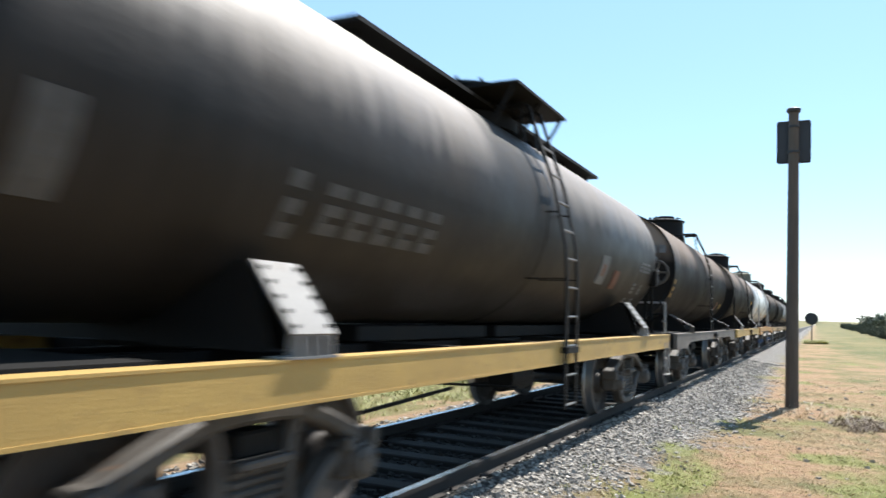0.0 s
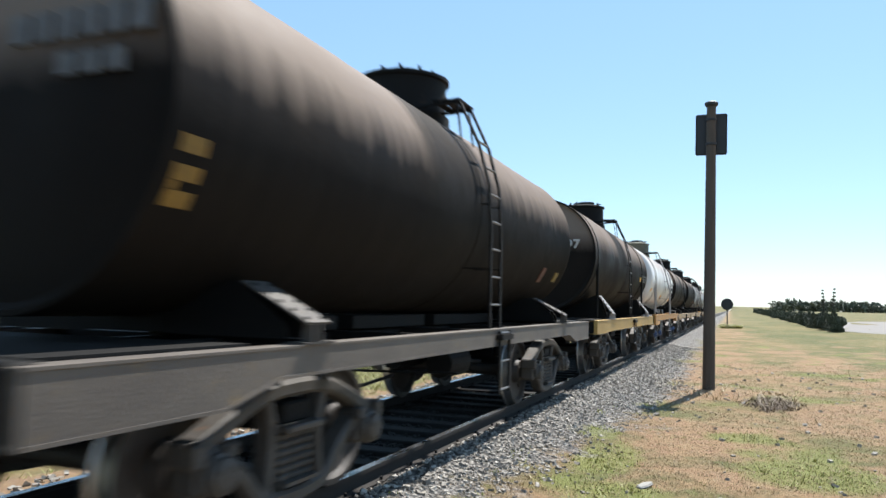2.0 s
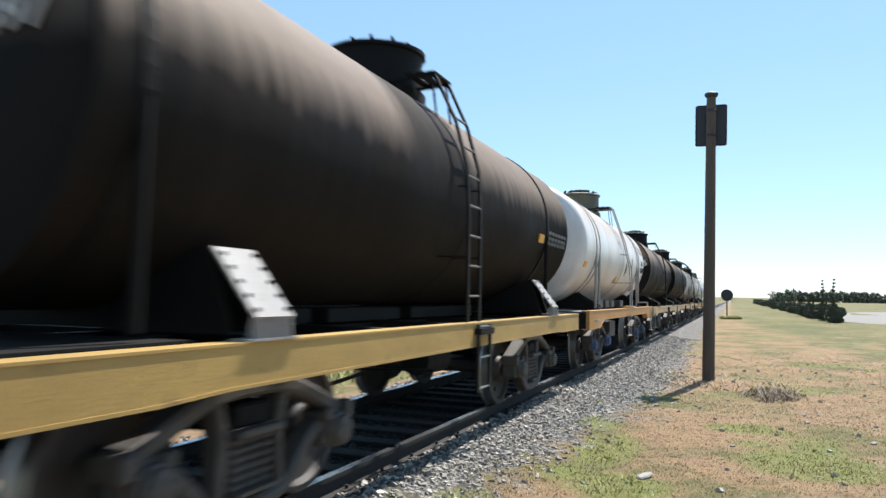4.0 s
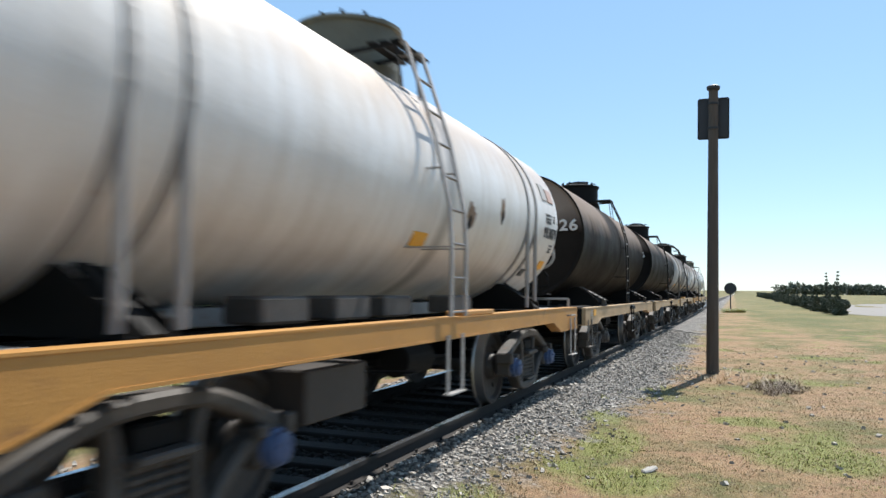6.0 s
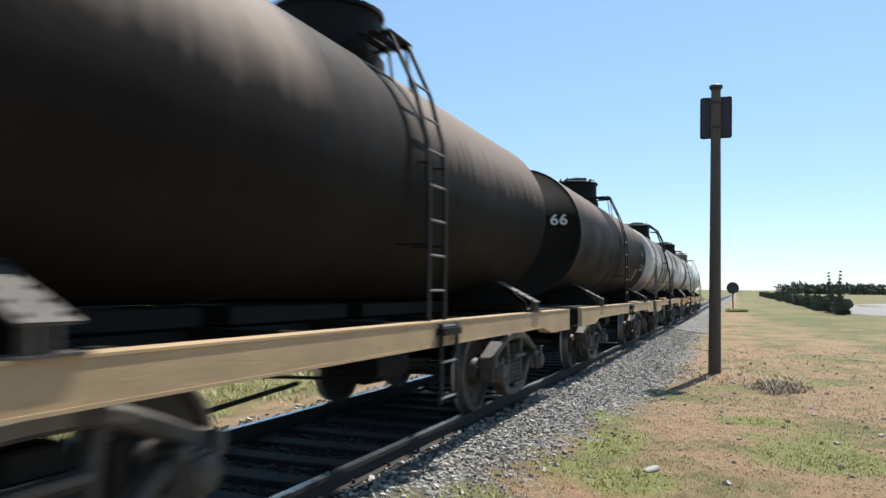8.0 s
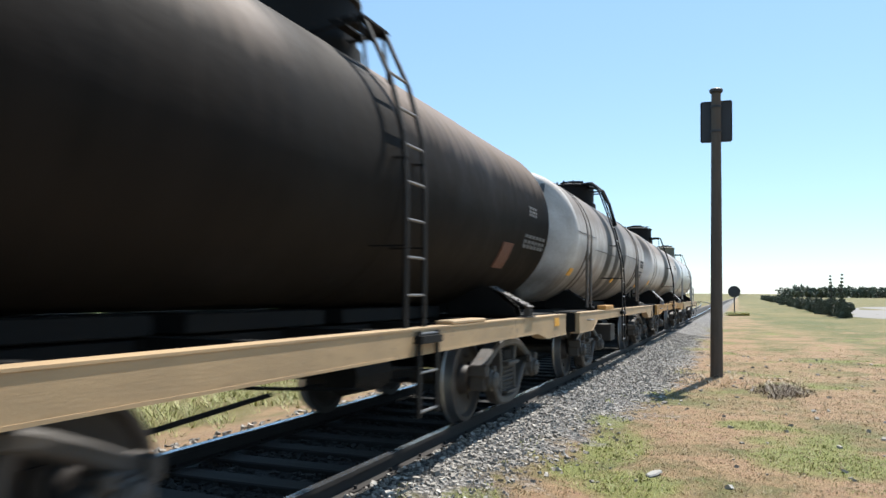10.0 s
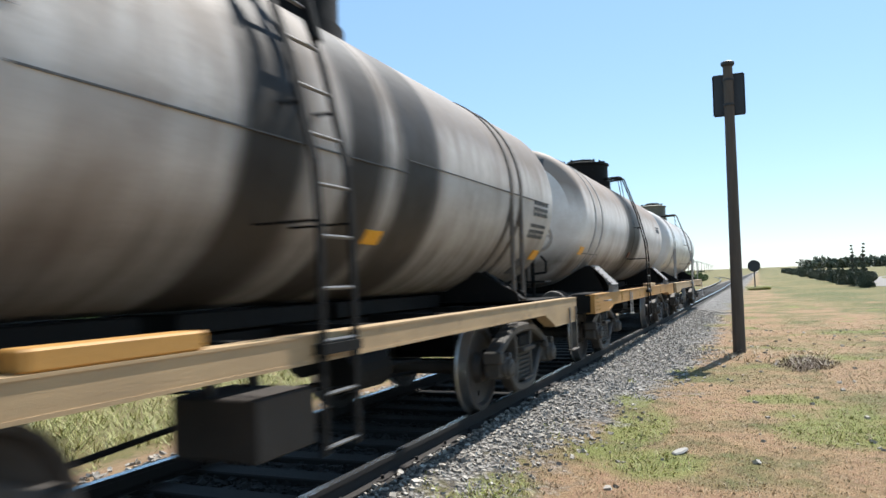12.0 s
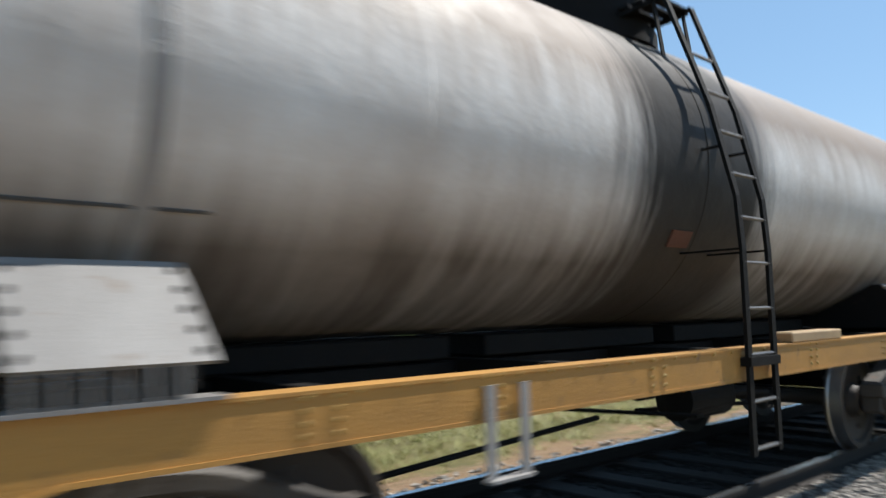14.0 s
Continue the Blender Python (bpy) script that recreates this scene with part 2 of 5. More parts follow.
def loose(name, bm, material, parent, label="", smooth=False):
    """Each separate piece of bm becomes a part of its own."""
    seen = set()
    bm.verts.ensure_lookup_table()
    for v in bm.verts:
        if v in seen:
            continue
        seen.add(v)
        group, todo = [v], [v]
        while todo:
            for e in todo.pop().link_edges:
                for o in e.verts:
                    if o not in seen:
                        seen.add(o)
                        group.append(o)
                        todo.append(o)
        b2, to = bmesh.new(), {}
        for o in group:
            to[o] = b2.verts.new(o.co)
        for f_ in {f_ for o in group for f_ in o.link_faces}:
            b2.faces.new([to[o] for o in f_.verts])
        part(name, b2, material, parent, label, smooth)
    bm.free()


# ---- ground ----
def height(x, y):
    """The lie of the land: a low ballast bed, a flat verge, a shallow ditch behind the track."""
    d = x - XC
    if d >= 0:
        z = -0.20 if d < 0.93 else -0.125 if d < 1.3 else -0.125 - 0.145 * min(1.0, (d - 1.3) / 0.9)
    else:
        z = -0.20 if d > -1.5 else -0.20 - 0.30 * min(1.0, (-d - 1.5) / 1.6)
    if y > 60:
        z += 0.0047 * (y - 60) * min(1.0, max(0.0, (abs(d) - 4) / 10))
    if abs(d) > 1.5:
        k = min(1.0, (abs(d) - 1.5) / 2)
        z += k * (0.05 * noise.noise((x * 0.35, y * 0.35, 0)) + 0.018 * noise.noise((x * 1.9, y * 1.9, 3)))
    return z


LUSH = ((0.75, 8.3, 0.9, 1.0), (-1.25, 8.2, 0.45, 1.2), (-1.55, 9.8, 0.3, 0.7), (-0.9, 6.6, 0.55, 0.7), (-1.9, 5.2, 0.35, 0.8), (-1.35, 13.5, 0.3, 1.2), (2.4, 9.6, 0.8, 0.8))


def lush(x, y):
    return max([0.0] + [1 - ((x - cx) / rx) ** 2 - ((y - cy) / ry) ** 2 for cx, cy, rx, ry in LUSH])


def patch(x, y):
    return 0.5 + 0.5 * noise.noise((x * 0.45 + 3, y * 0.45, 1)) + 0.35 * noise.noise((x * 1.7, y * 1.7, 8))


def off_bed(x, y):
    return min(1.0, max(0.0, (x - XC - min(2.1, max(1.3, 0.85 + 0.10 * y)) - 0.8 * noise.noise((x * 0.8, y * 0.8, 2))) * 1.4))


def spaced(a, b, fine_a, fine_b, step, grow):
    """Values from a to b, `step` apart between fine_a and fine_b and ever wider outside."""
    v = list(np.arange(fine_a, fine_b + 1e-6, step))
    s = step
    while v[-1] < b:
        s *= grow
        v.append(v[-1] + s)
    s = step
    while v[0] > a:
        s *= grow
        v.insert(0, v[0] - s)
    return v


def ground_material():
    m, nt, b = mat_base("verge_and_ballast", 0.95)
    tc = nt.nodes.new("ShaderNodeTexCoord")
    sep = nt.nodes.new("ShaderNodeSeparateXYZ")
    nt.links.new(tc.outputs["Object"], sep.inputs[0])
    X, Y = sep.outputs[0], sep.outputs[1]
    n1 = noise_of(nt, 0.55, "Object", detail=8)
    n2 = noise_of(nt, 3.2, "Object", detail=8, rough=0.7)
    n3 = noise_of(nt, 22, "Object", detail=5, rough=0.75)
    n4 = noise_of(nt, 90, "Object", detail=3, rough=0.7)
    # dry grass, straw, bare earth and green
    straw = mixc(nt, n3, (0.325, 0.200, 0.096), (0.180, 0.108, 0.052))
    earth = mixc(nt, n3, (0.300, 0.160, 0.090), (0.165, 0.086, 0.049))
    n7 = noise_of(nt, 0.16, "Object", detail=9, rough=0.7, stretch=(1.0, 0.45, 1.0))
    green = mixc(nt, n3, (0.105, 0.110, 0.022), (0.060, 0.066, 0.013))
    green = mixc(nt, ramp(nt, n7, (0.42, (0, 0, 0)), (0.62, (1, 1, 1))), green, (0.18, 0.138, 0.048))
    col = mixc(nt, ramp(nt, n2, (0.42, (0, 0, 0)), (0.60, (1, 1, 1))), straw, earth)
    g = maths(nt, "MULTIPLY_ADD", n1, 0.75, maths(nt, "MULTIPLY", n2, 0.35))
    n5 = noise_of(nt, 7.5, "Object", detail=7, rough=0.8)
    tuft = ramp(nt, n5, (0.40, (0, 0, 0)), (0.66, (1, 1, 1)))
    col = mixc(nt, maths(nt, "MULTIPLY", tuft, 0.5), col, (0.352, 0.256, 0.132))
    # greener farther out and beyond the track
    right = maths(nt, "MULTIPLY", maths(nt, "SUBTRACT", Y, 20.0), 0.014, clamp=True)
    right = maths(nt, "MULTIPLY", maths(nt, "MULTIPLY", right, 0.34), maths(nt, "MULTIPLY_ADD", X, 0.28, 0.1, clamp=True))
    left = maths(nt, "MULTIPLY", maths(nt, "SUBTRACT", -6.2, X), 0.6, clamp=True)
    g = maths(nt, "ADD", g, maths(nt, "ADD", right, maths(nt, "MULTIPLY", left, 0.16)))
    col = mixc(nt, ramp(nt, g, (0.525, (0, 0, 0)), (0.635, (1, 1, 1))), col, green)
    turf = nt.nodes.new("ShaderNodeAttribute")
    turf.attribute_name = "turf"
    thick = ramp(nt, maths(nt, "ADD", turf.outputs["Fac"], maths(nt, "MULTIPLY", maths(nt, "SUBTRACT", n5, 0.5), 0.9)), (0.18, (0, 0, 0)), (0.62, (1, 1, 1)))
    col = mixc(nt, maths(nt, "MULTIPLY", thick, 0.85), col, mixc(nt, n5, (0.20, 0.215, 0.045), (0.10, 0.115, 0.022)))
    n6 = noise_of(nt, 13, "Object", detail=8, rough=0.85)
    col = mixc(nt, maths(nt, "MULTIPLY", ramp(nt, n6, (0.40, (1, 1, 1)), (0.52, (0, 0, 0))), 0.3), col, (0.104, 0.076, 0.036))
    # a pale dirt track beside the verge
    dirt = mixc(nt, n3, (0.336, 0.288, 0.232), (0.24, 0.2, 0.152))
    dx = maths(nt, "ABSOLUTE", maths(nt, "SUBTRACT", maths(nt, "ADD", X, maths(nt, "MULTIPLY", n2, 1.0)), 5.2))
    k = maths(nt, "SUBTRACT", 1.0, maths(nt, "MULTIPLY", maths(nt, "SUBTRACT", dx, 0.5), 1.6), clamp=True)
    nearby = maths(nt, "MULTIPLY", maths(nt, "SUBTRACT", 14.0, Y), 0.2, clamp=True)
    k = maths(nt, "MULTIPLY", maths(nt, "MULTIPLY", k, nearby), ramp(nt, n2, (0.35, (0, 0, 0)), (0.6, (1, 1, 1))))
    col = mixc(nt, maths(nt, "MULTIPLY", k, 0.7), col, dirt)
    # ballast, ragged at its edges
    vor = node(nt, "ShaderNodeTexVoronoi", Scale=17.0)
    nt.links.new(tc.outputs["Object"], vor.inputs["Vector"])
    stone = mixc(nt, ramp(nt, vor.outputs["Color"], (0.1, (0, 0, 0)), (0.9, (1, 1, 1))), (0.22, 0.205, 0.185), (0.42, 0.39, 0.35))
    stone = mixc(nt, ramp(nt, vor.outputs["Distance"], (0.25, (0, 0, 0)), (0.6, (1, 1, 1))), stone, (0.07, 0.065, 0.06))
    edge = maths(nt, "ADD", maths(nt, "ABSOLUTE", maths(nt, "SUBTRACT", X, XC)), maths(nt, "MULTIPLY", maths(nt, "SUBTRACT", n1, 0.5), 2.6))
    edge = maths(nt, "ADD", edge, maths(nt, "MULTIPLY", maths(nt, "SUBTRACT", n2, 0.5), 2.0))
    edge = maths(nt, "ADD", edge, maths(nt, "MULTIPLY", maths(nt, "LESS_THAN", X, XC), 0.45))
    broad = maths(nt, "MINIMUM", maths(nt, "MAXIMUM", maths(nt, "MULTIPLY_ADD", Y, 0.10, 0.95), 1.4), 2.2)
    kb = maths(nt, "SUBTRACT", 1.0, maths(nt, "MULTIPLY", maths(nt, "SUBTRACT", edge, broad), 2.2), clamp=True)
    # ground between the rails painted near black in place of the train's shade
    shaded_bed = maths(nt, "MULTIPLY", maths(nt, "SUBTRACT", 1.25, maths(nt, "ABSOLUTE", maths(nt, "SUBTRACT", X, XC))), 4.0, clamp=True)
    stone = mixc(nt, shaded_bed, stone, (0.014, 0.013, 0.012))
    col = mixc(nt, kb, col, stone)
    nt.links.new(col, b.inputs["Base Color"])
    h = maths(nt, "ADD", maths(nt, "MULTIPLY", n4, 0.5), n3)
    h = maths(nt, "SUBTRACT", h, maths(nt, "MULTIPLY", maths(nt, "MULTIPLY", vor.outputs["Distance"], kb), 1.5))
    bump(nt, b, h, 0.9, 0.03)
    return m


def ground():
    xs = spaced(-3500, 3500, -7.0, 7.0, 0.14, 1.14)
    ys = spaced(-300, 4500, -1.0, 26.0, 0.16, 1.10)
    verts = [(x, y, height(x, y)) for y in ys for x in xs]
    n = len(xs)
    faces = [(j * n + i, j * n + i + 1, (j + 1) * n + i + 1, (j + 1) * n + i) for j in range(len(ys) - 1) for i in range(n - 1)]
    me = bpy.data.meshes.new("ground")
    me.from_pydata(verts, [], faces)
    me.attributes.new("turf", "FLOAT", "POINT").data.foreach_set("value", [max(lush(x, y), min(1.0, max(0.0, patch(x, y) - 0.62) * 3) * off_bed(x, y)) if -3 < x < 9 and 2 < y < 40 else 0.0 for y in ys for x in xs])
    me.materials.append(ground_material())
    me.polygons.foreach_set("use_smooth", [True] * len(me.polygons))
    return tagged(new("ground", me), "dry grass verge with straw, bare earth and grey ballast", "ground", kind="structure")


ground()


def bend(y):
    """The track swings gently to the left far ahead."""
    return -0.00022 * max(0.0, y - 55) ** 2 if y < 400 else -26.2 - 0.152 * (y - 400)


RNGT = random.Random(3)
track = tagged(new("track"), "railway track of steel rails on dark wooden sleepers", "track", kind="structure")


def rails():
    for s in (-1, 1):
        bm = bmesh.new()
        prof = [(-0.036, 0.0), (0.036, 0.0), (0.036, -0.035), (0.010, -0.045), (0.010, -0.125), (0.070, -0.140), (0.070, -0.150),
                (-0.070, -0.150), (-0.070, -0.140), (-0.010, -0.125), (-0.010, -0.045), (-0.036, -0.035)]
        ys = [-40, -10, 0, 10, 20, 30, 40, 50] + list(range(60, 420, 10))
        rings = [[bm.verts.new((XC + s * RAIL + u + bend(y), y, v)) for u, v in prof] for y in ys]
        for A, B in zip(rings, rings[1:]):
            for i in range(len(prof)):
                f_ = bm.faces.new((A[i], B[i], B[(i + 1) % len(prof)], A[(i + 1) % len(prof)]))
                f_.material_index = 1 if i in (0,) else 0
        bmesh.ops.recalc_face_normals(bm, faces=bm.faces[:])
        part("rail", bm, [M_RAILWEB, M_RAILTOP], track, "rusty steel rail with a bright worn head")
    bm = bmesh.new()
    box(bm, -1.12, 1.12, -0.12, 0.12, -0.16, 0.0, 0.012)
    me = mesh_of(bm, "sleeper", M_SLEEPER)
    for k in range(110):
        y = -3.0 + 0.62 * k
        part("sleeper", me, None, track, at=pose(XC + RNGT.uniform(-0.03, 0.03), y, -0.146, 0, 0, RNGT.uniform(-1.2, 1.2)))
    b2 = bmesh.new()
    box(b2, -0.09, 0.09, -0.06, 0.06, 0.0, 0.018)
    for s in (-1, 1):
        rod(b2, (s * 0.055, 0.02, 0.0), (s * 0.055, 0.02, 0.045), 0.014, 6)
    plate = mesh_of(b2, "tie_plate", M_RAILWEB)
    for k in range(45):
        for s in (-1, 1):
            part("tie_plate", plate, None, track, at=pose(XC + s * RAIL, -3.0 + 0.62 * k, -0.150))


rails()


def post_sign():
    p = new("signal_post")
    tagged(p, "weathered round wooden post with a dark sign board near its top", "post")
    p.matrix_world = pose(-0.42, 15.9, height(-0.42, 15.9) - 0.05, 0, 0.75, 0)
    bm = bmesh.new()
    lathe(bm, [(-0.2, 0.125), (0.0, 0.122), (2.0, 0.112), (4.0, 0.102), (5.86, 0.092)], "z", seg=20)
    part("pole", bm, M_POLE, p, smooth=True).data.set_sharp_from_angle(angle=radians(40))
    b2 = bmesh.new()
    lathe(b2, [(5.85, 0.10), (5.88, 0.13), (5.93, 0.135), (5.95, 0.11), (5.97, 0.05)], "z", seg=16)
    part("cap", b2, M_SIGN, p)
    b3 = bmesh.new()
    box(b3, -0.31, 0.31, 0.10, 0.125, 4.86, 5.72, 0.03)
    part("sign_board", b3, M_SIGN, p, "dark back of a small upright sign board")
    b4 = bmesh.new()
    lathe(b4, [(5.04, 0.108), (5.045, 0.114), (5.085, 0.114), (5.09, 0.108)], "z", seg=20)
    lathe(b4, [(5.55, 0.104), (5.555, 0.11), (5.595, 0.11), (5.60, 0.104)], "z", seg=20)
    loose("clamp", b4, M_SIGN, p)


post_sign()


def disc_signal():
    p = new("disc_sign")
    tagged(p, "black round disc sign on a thin post beside the track", "sign")
    p.matrix_world = pose(-0.28, 72, height(-0.28, 72))
    bm = bmesh.new()
    rod(bm, (0, 0, -0.2), (0, 0, 2.0), 0.055, 10)
    part("post", bm, M_SIGN, p)
    b2 = bmesh.new()
    lathe(b2, [(-0.03, 0.50), (-0.025, 0.53), (0.025, 0.53), (0.03, 0.50)], "y", (0, -0.06, 2.15), 32)
    part("disc", b2, M_SIGN, p)
    b3 = bmesh.new()
    box(b3, -0.35, 0.9, -0.25, 0.25, 0.0, 0.22, 0.05)
    part("footing", b3, M_BLACK, p)


disc_signal()


# ---- stones, grass and plants ----
def stone_material(name, k):
    m, nt, b = mat_base(name, 0.9)
    geo = nt.nodes.new("ShaderNodeNewGeometry")
    col = ramp(nt, geo.outputs["Random Per Island"], (0.0, (0.13 * k, 0.118 * k, 0.105 * k)), (0.55, (0.30 * k, 0.275 * k, 0.238 * k)), (0.85, (0.40 * k, 0.365 * k, 0.315 * k)), (1.0, (0.56 * k, 0.52 * k, 0.46 * k)))
    col = mixc(nt, maths(nt, "MULTIPLY", noise_of(nt, 60, "Object", detail=3), 0.5), col, (0.14 * k, 0.12 * k, 0.10 * k))
    nt.links.new(col, b.inputs["Base Color"])
    return m


def leaf_material(name, a, b_, c):
    m, nt, b = mat_base(name, 0.6)
    geo = nt.nodes.new("ShaderNodeNewGeometry")
    nt.links.new(ramp(nt, geo.outputs["Random Per Island"], (0.0, a), (0.6, b_), (1.0, c)), b.inputs["Base Color"])
    return m


# second stone colour is near black: the train's shade between the rails
M_STONE, M_SHADED_STONE = stone_material("ballast_stone", 1.0), stone_material("shaded_ballast_stone", 0.08)
M_STRAW = leaf_material("straw", (0.224, 0.152, 0.076), (0.376, 0.276, 0.152), (0.48, 0.384, 0.232))
M_GRASS = leaf_material("green_grass", (0.18, 0.19, 0.045), (0.27, 0.27, 0.07), (0.36, 0.33, 0.12))
M_LUSH = leaf_material("lush_blades", (0.15, 0.17, 0.028), (0.25, 0.27, 0.05), (0.36, 0.33, 0.10))
M_LEAF = leaf_material("dark_leaf", (0.035, 0.042, 0.026), (0.075, 0.09, 0.05), (0.14, 0.15, 0.09))
M_BUSH = leaf_material("bright_leaf", (0.035, 0.065, 0.012), (0.075, 0.12, 0.022), (0.13, 0.17, 0.035))
M_BARK = worn("bark", (0.09, 0.07, 0.055), None, 0.9)
RNG = random.Random(7)


def pieces(name, verts, faces, material, label, category):
    me = bpy.data.meshes.new(name)
    me.from_pydata(verts, [], faces)
    me.materials.append(material)
    return tagged(new(name, me), label, category, kind="stuff")


def stones():
    verts, faces = [], []
    cube = [(-1, -1, -1), (1, -1, -1), (1, 1, -1), (-1, 1, -1), (-1, -1, 1), (1, -1, 1), (1, 1, 1), (-1, 1, 1)]
    quads = [(0, 3, 2, 1), (4, 5, 6, 7), (0, 1, 5, 4), (1, 2, 6, 5), (2, 3, 7, 6), (3, 0, 4, 7)]

    def stone(x, y, r):
        nonlocal verts, faces
        z = height(x, y) + r * 0.25
        e = Euler((RNG.uniform(-.5, .5), RNG.uniform(-.5, .5), RNG.uniform(0, 6.3))).to_matrix()
        s = (r * RNG.uniform(0.7, 1.3), r * RNG.uniform(0.6, 1.1), r * RNG.uniform(0.4, 0.8))
        n = len(verts)
        for c in cube:
            p = e @ Vector([c[i] * s[i] * RNG.uniform(0.55, 1.0) for i in range(3)])
            verts.append((x + p.x, y + p.y, z + p.z))
        faces.extend([tuple(n + i for i in q) for q in quads])

    for _ in range(24000):
        d = RNG.uniform(0.98, 3.3)
        y = 2.0 + 30 * RNG.random() ** 1.5
        x = XC + d
        edge = min(2.2, max(1.35, 0.95 + 0.10 * y)) + 0.7 * noise.noise((x * 0.5, y * 0.5, 0)) + 0.35 * noise.noise((x * 2, y * 2, 5))
        if d > edge and RNG.random() > math.exp(-(d - edge) * 5.5):
            continue
        stone(x, y, RNG.uniform(0.010, 0.016 + 0.016 * RNG.random()))
    pieces("ballast_stones", verts, faces, M_STONE, "loose grey crushed stone ballast beside the rails", "ballast")
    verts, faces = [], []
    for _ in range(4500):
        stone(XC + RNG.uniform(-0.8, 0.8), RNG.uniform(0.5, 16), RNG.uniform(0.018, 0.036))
    pieces("shaded_ballast", verts, faces, M_SHADED_STONE, "ballast between the rails, coloured near black for the train's shade", "ballast")
    verts, faces = [], []
    for _ in range(900):
        stone(XC - RNG.uniform(0.98, 2.2), RNG.uniform(0.0, 20), RNG.uniform(0.018, 0.038))
    for _ in range(160):
        stone(RNG.uniform(-1.2, 4.0), RNG.uniform(4.5, 22), RNG.uniform(0.012, 0.04))
    pieces("scattered_stones", verts, faces, M_STONE, "loose grey stones strewn beside the track", "ballast")


stones()


def flat_stone():
    bm = bmesh.new()
    prism(bm, [(-0.11, -0.04), (-0.03, -0.055), (0.09, -0.03), (0.11, 0.015), (0.02, 0.045), (-0.09, 0.025)], "z", 0.0, 0.028)
    bmesh.ops.bevel(bm, geom=bm.edges[:], offset=0.012, segments=1, affect="EDGES")
    ob = part("flat_stone", bm, worn("pale_stone", (0.36, 0.34, 0.31), None, 0.9))
    ob.matrix_world = pose(-0.74, 7.05, height(-0.74, 7.05) + 0.005, 4, -5, 55)
    tagged(ob, "flat pale grey stone lying in the dry grass", "stone")


flat_stone()


def white_stone():
    bm = bmesh.new()
    bmesh.ops.create_icosphere(bm, subdivisions=1, radius=0.035)
    for v in bm.verts:
        v.co *= RNG.uniform(0.8, 1.15)
        v.co.z *= 0.6
    ob = part("white_stone", bm, worn("white_stone", (0.7, 0.69, 0.66), None, 0.8, scale=20))
    ob.matrix_world = pose(0.72, 5.9, height(0.72, 5.9) + 0.012)
    tagged(ob, "small white stone lying in the grass", "stone")


white_stone()


def blades(name, count, area, tall, material, label, keep):
    verts, faces = [], []
    x0, x1, y0, y1 = area
    fade = y1 - y0 if y1 < 60 else 0
    for _ in range(count):
        x, y = RNG.uniform(x0, x1), y0 + (y1 - y0) * RNG.random() ** 1.7
        k = keep(x, y)
        if k <= 0 or RNG.random() > k:
            continue
        if fade and RNG.random() < (y - y0) / fade * 1.35 - 0.25:
            continue
        z = height(x, y)
        for _b in range(RNG.randint(4, 8)):
            h = RNG.uniform(0.4, 1.0) * tall * (0.5 + 0.8 * k)
            a, lean, w = RNG.uniform(0, 6.3), RNG.uniform(0.7, 2.2), RNG.uniform(0.003, 0.006) * (1 + y / 14)
            bx, by = x + RNG.gauss(0, 0.035), y + RNG.gauss(0, 0.035)
            dx, dy = math.cos(a), math.sin(a)
            n = len(verts)
            verts += [(bx - dy * w, by + dx * w, z - 0.01), (bx + dy * w, by - dx * w, z - 0.01), (bx + dx * h * lean, by + dy * h * lean, z + h)]
            faces.append((n, n + 1, n + 2))
    pieces(name, verts, faces, material, label, "grass")


blades("dry_grass", 50000, (-2.6, 8, 3.0, 30), 0.019, M_STRAW, "short dry straw-coloured grass on the verge", lambda x, y: off_bed(x, y) * (1.0 - 0.6 * patch(x, y)))
blades("green_grass", 22000, (-2.6, 9, 3.0, 30), 0.024, M_GRASS, "patches of short green grass on the verge", lambda x, y: off_bed(x, y) * max(0.0, patch(x, y) - 0.56) * 4.5)
blades("track_weeds", 9000, (-12.0, -5.9, 0.0, 34), 0.16, M_GRASS, "tall green weeds behind the track", lambda x, y: min(1.0, max(0.0, (-6.3 - x) * 0.7)) * (0.4 + patch(x, y)))
# taller weeds round the post and the disc sign
blades("post_weeds", 110, (-0.9, 1.3, 14.4, 17.0), 0.16, M_STRAW, "tall dry weeds round the post", lambda x, y: 0.5)
M_DEAD = leaf_material("dead_stalks", (0.07, 0.045, 0.026), (0.14, 0.092, 0.053), (0.26, 0.175, 0.10))
blades("dead_weeds", 1300, (0.15, 1.25, 13.0, 15.4), 0.085, M_DEAD, "matted dead brown weeds beside the post", lambda x, y: max(0.0, 1 - ((x - 0.65) / 0.55) ** 2 - ((y - 14.2) / 1.1) ** 2))
blades("brown_tufts", 350, (-1.6, 5.0, 4.5, 20), 0.045, M_DEAD, "scattered dead brown grass tufts", lambda x, y: max(0.0, 0.42 - patch(x, y)) * 1.5 * off_bed(x, y))
blades("lush_grass", 9000, (-2.4, 3.2, 4.2, 15.0), 0.034, M_LUSH, "lush green grass tufts on the verge", lush)
blades("ballast_weeds", 900, (-2.6, -1.3, 4.0, 26), 0.06, M_LUSH, "green weeds growing along the edge of the ballast", lambda x, y: max(0.0, 1 - abs(x + 2.35 - 0.05 * y + 0.3 * noise.noise((y * 0.9, 0, 4))) / 0.4) * max(0.0, patch(x, y * 1.7) - 0.45) * 2)
blades("disc_weeds", 500, (-0.9, 0.9, 69, 78), 0.28, M_GRASS, "tall green weeds round the disc sign", lambda x, y: 0.8)


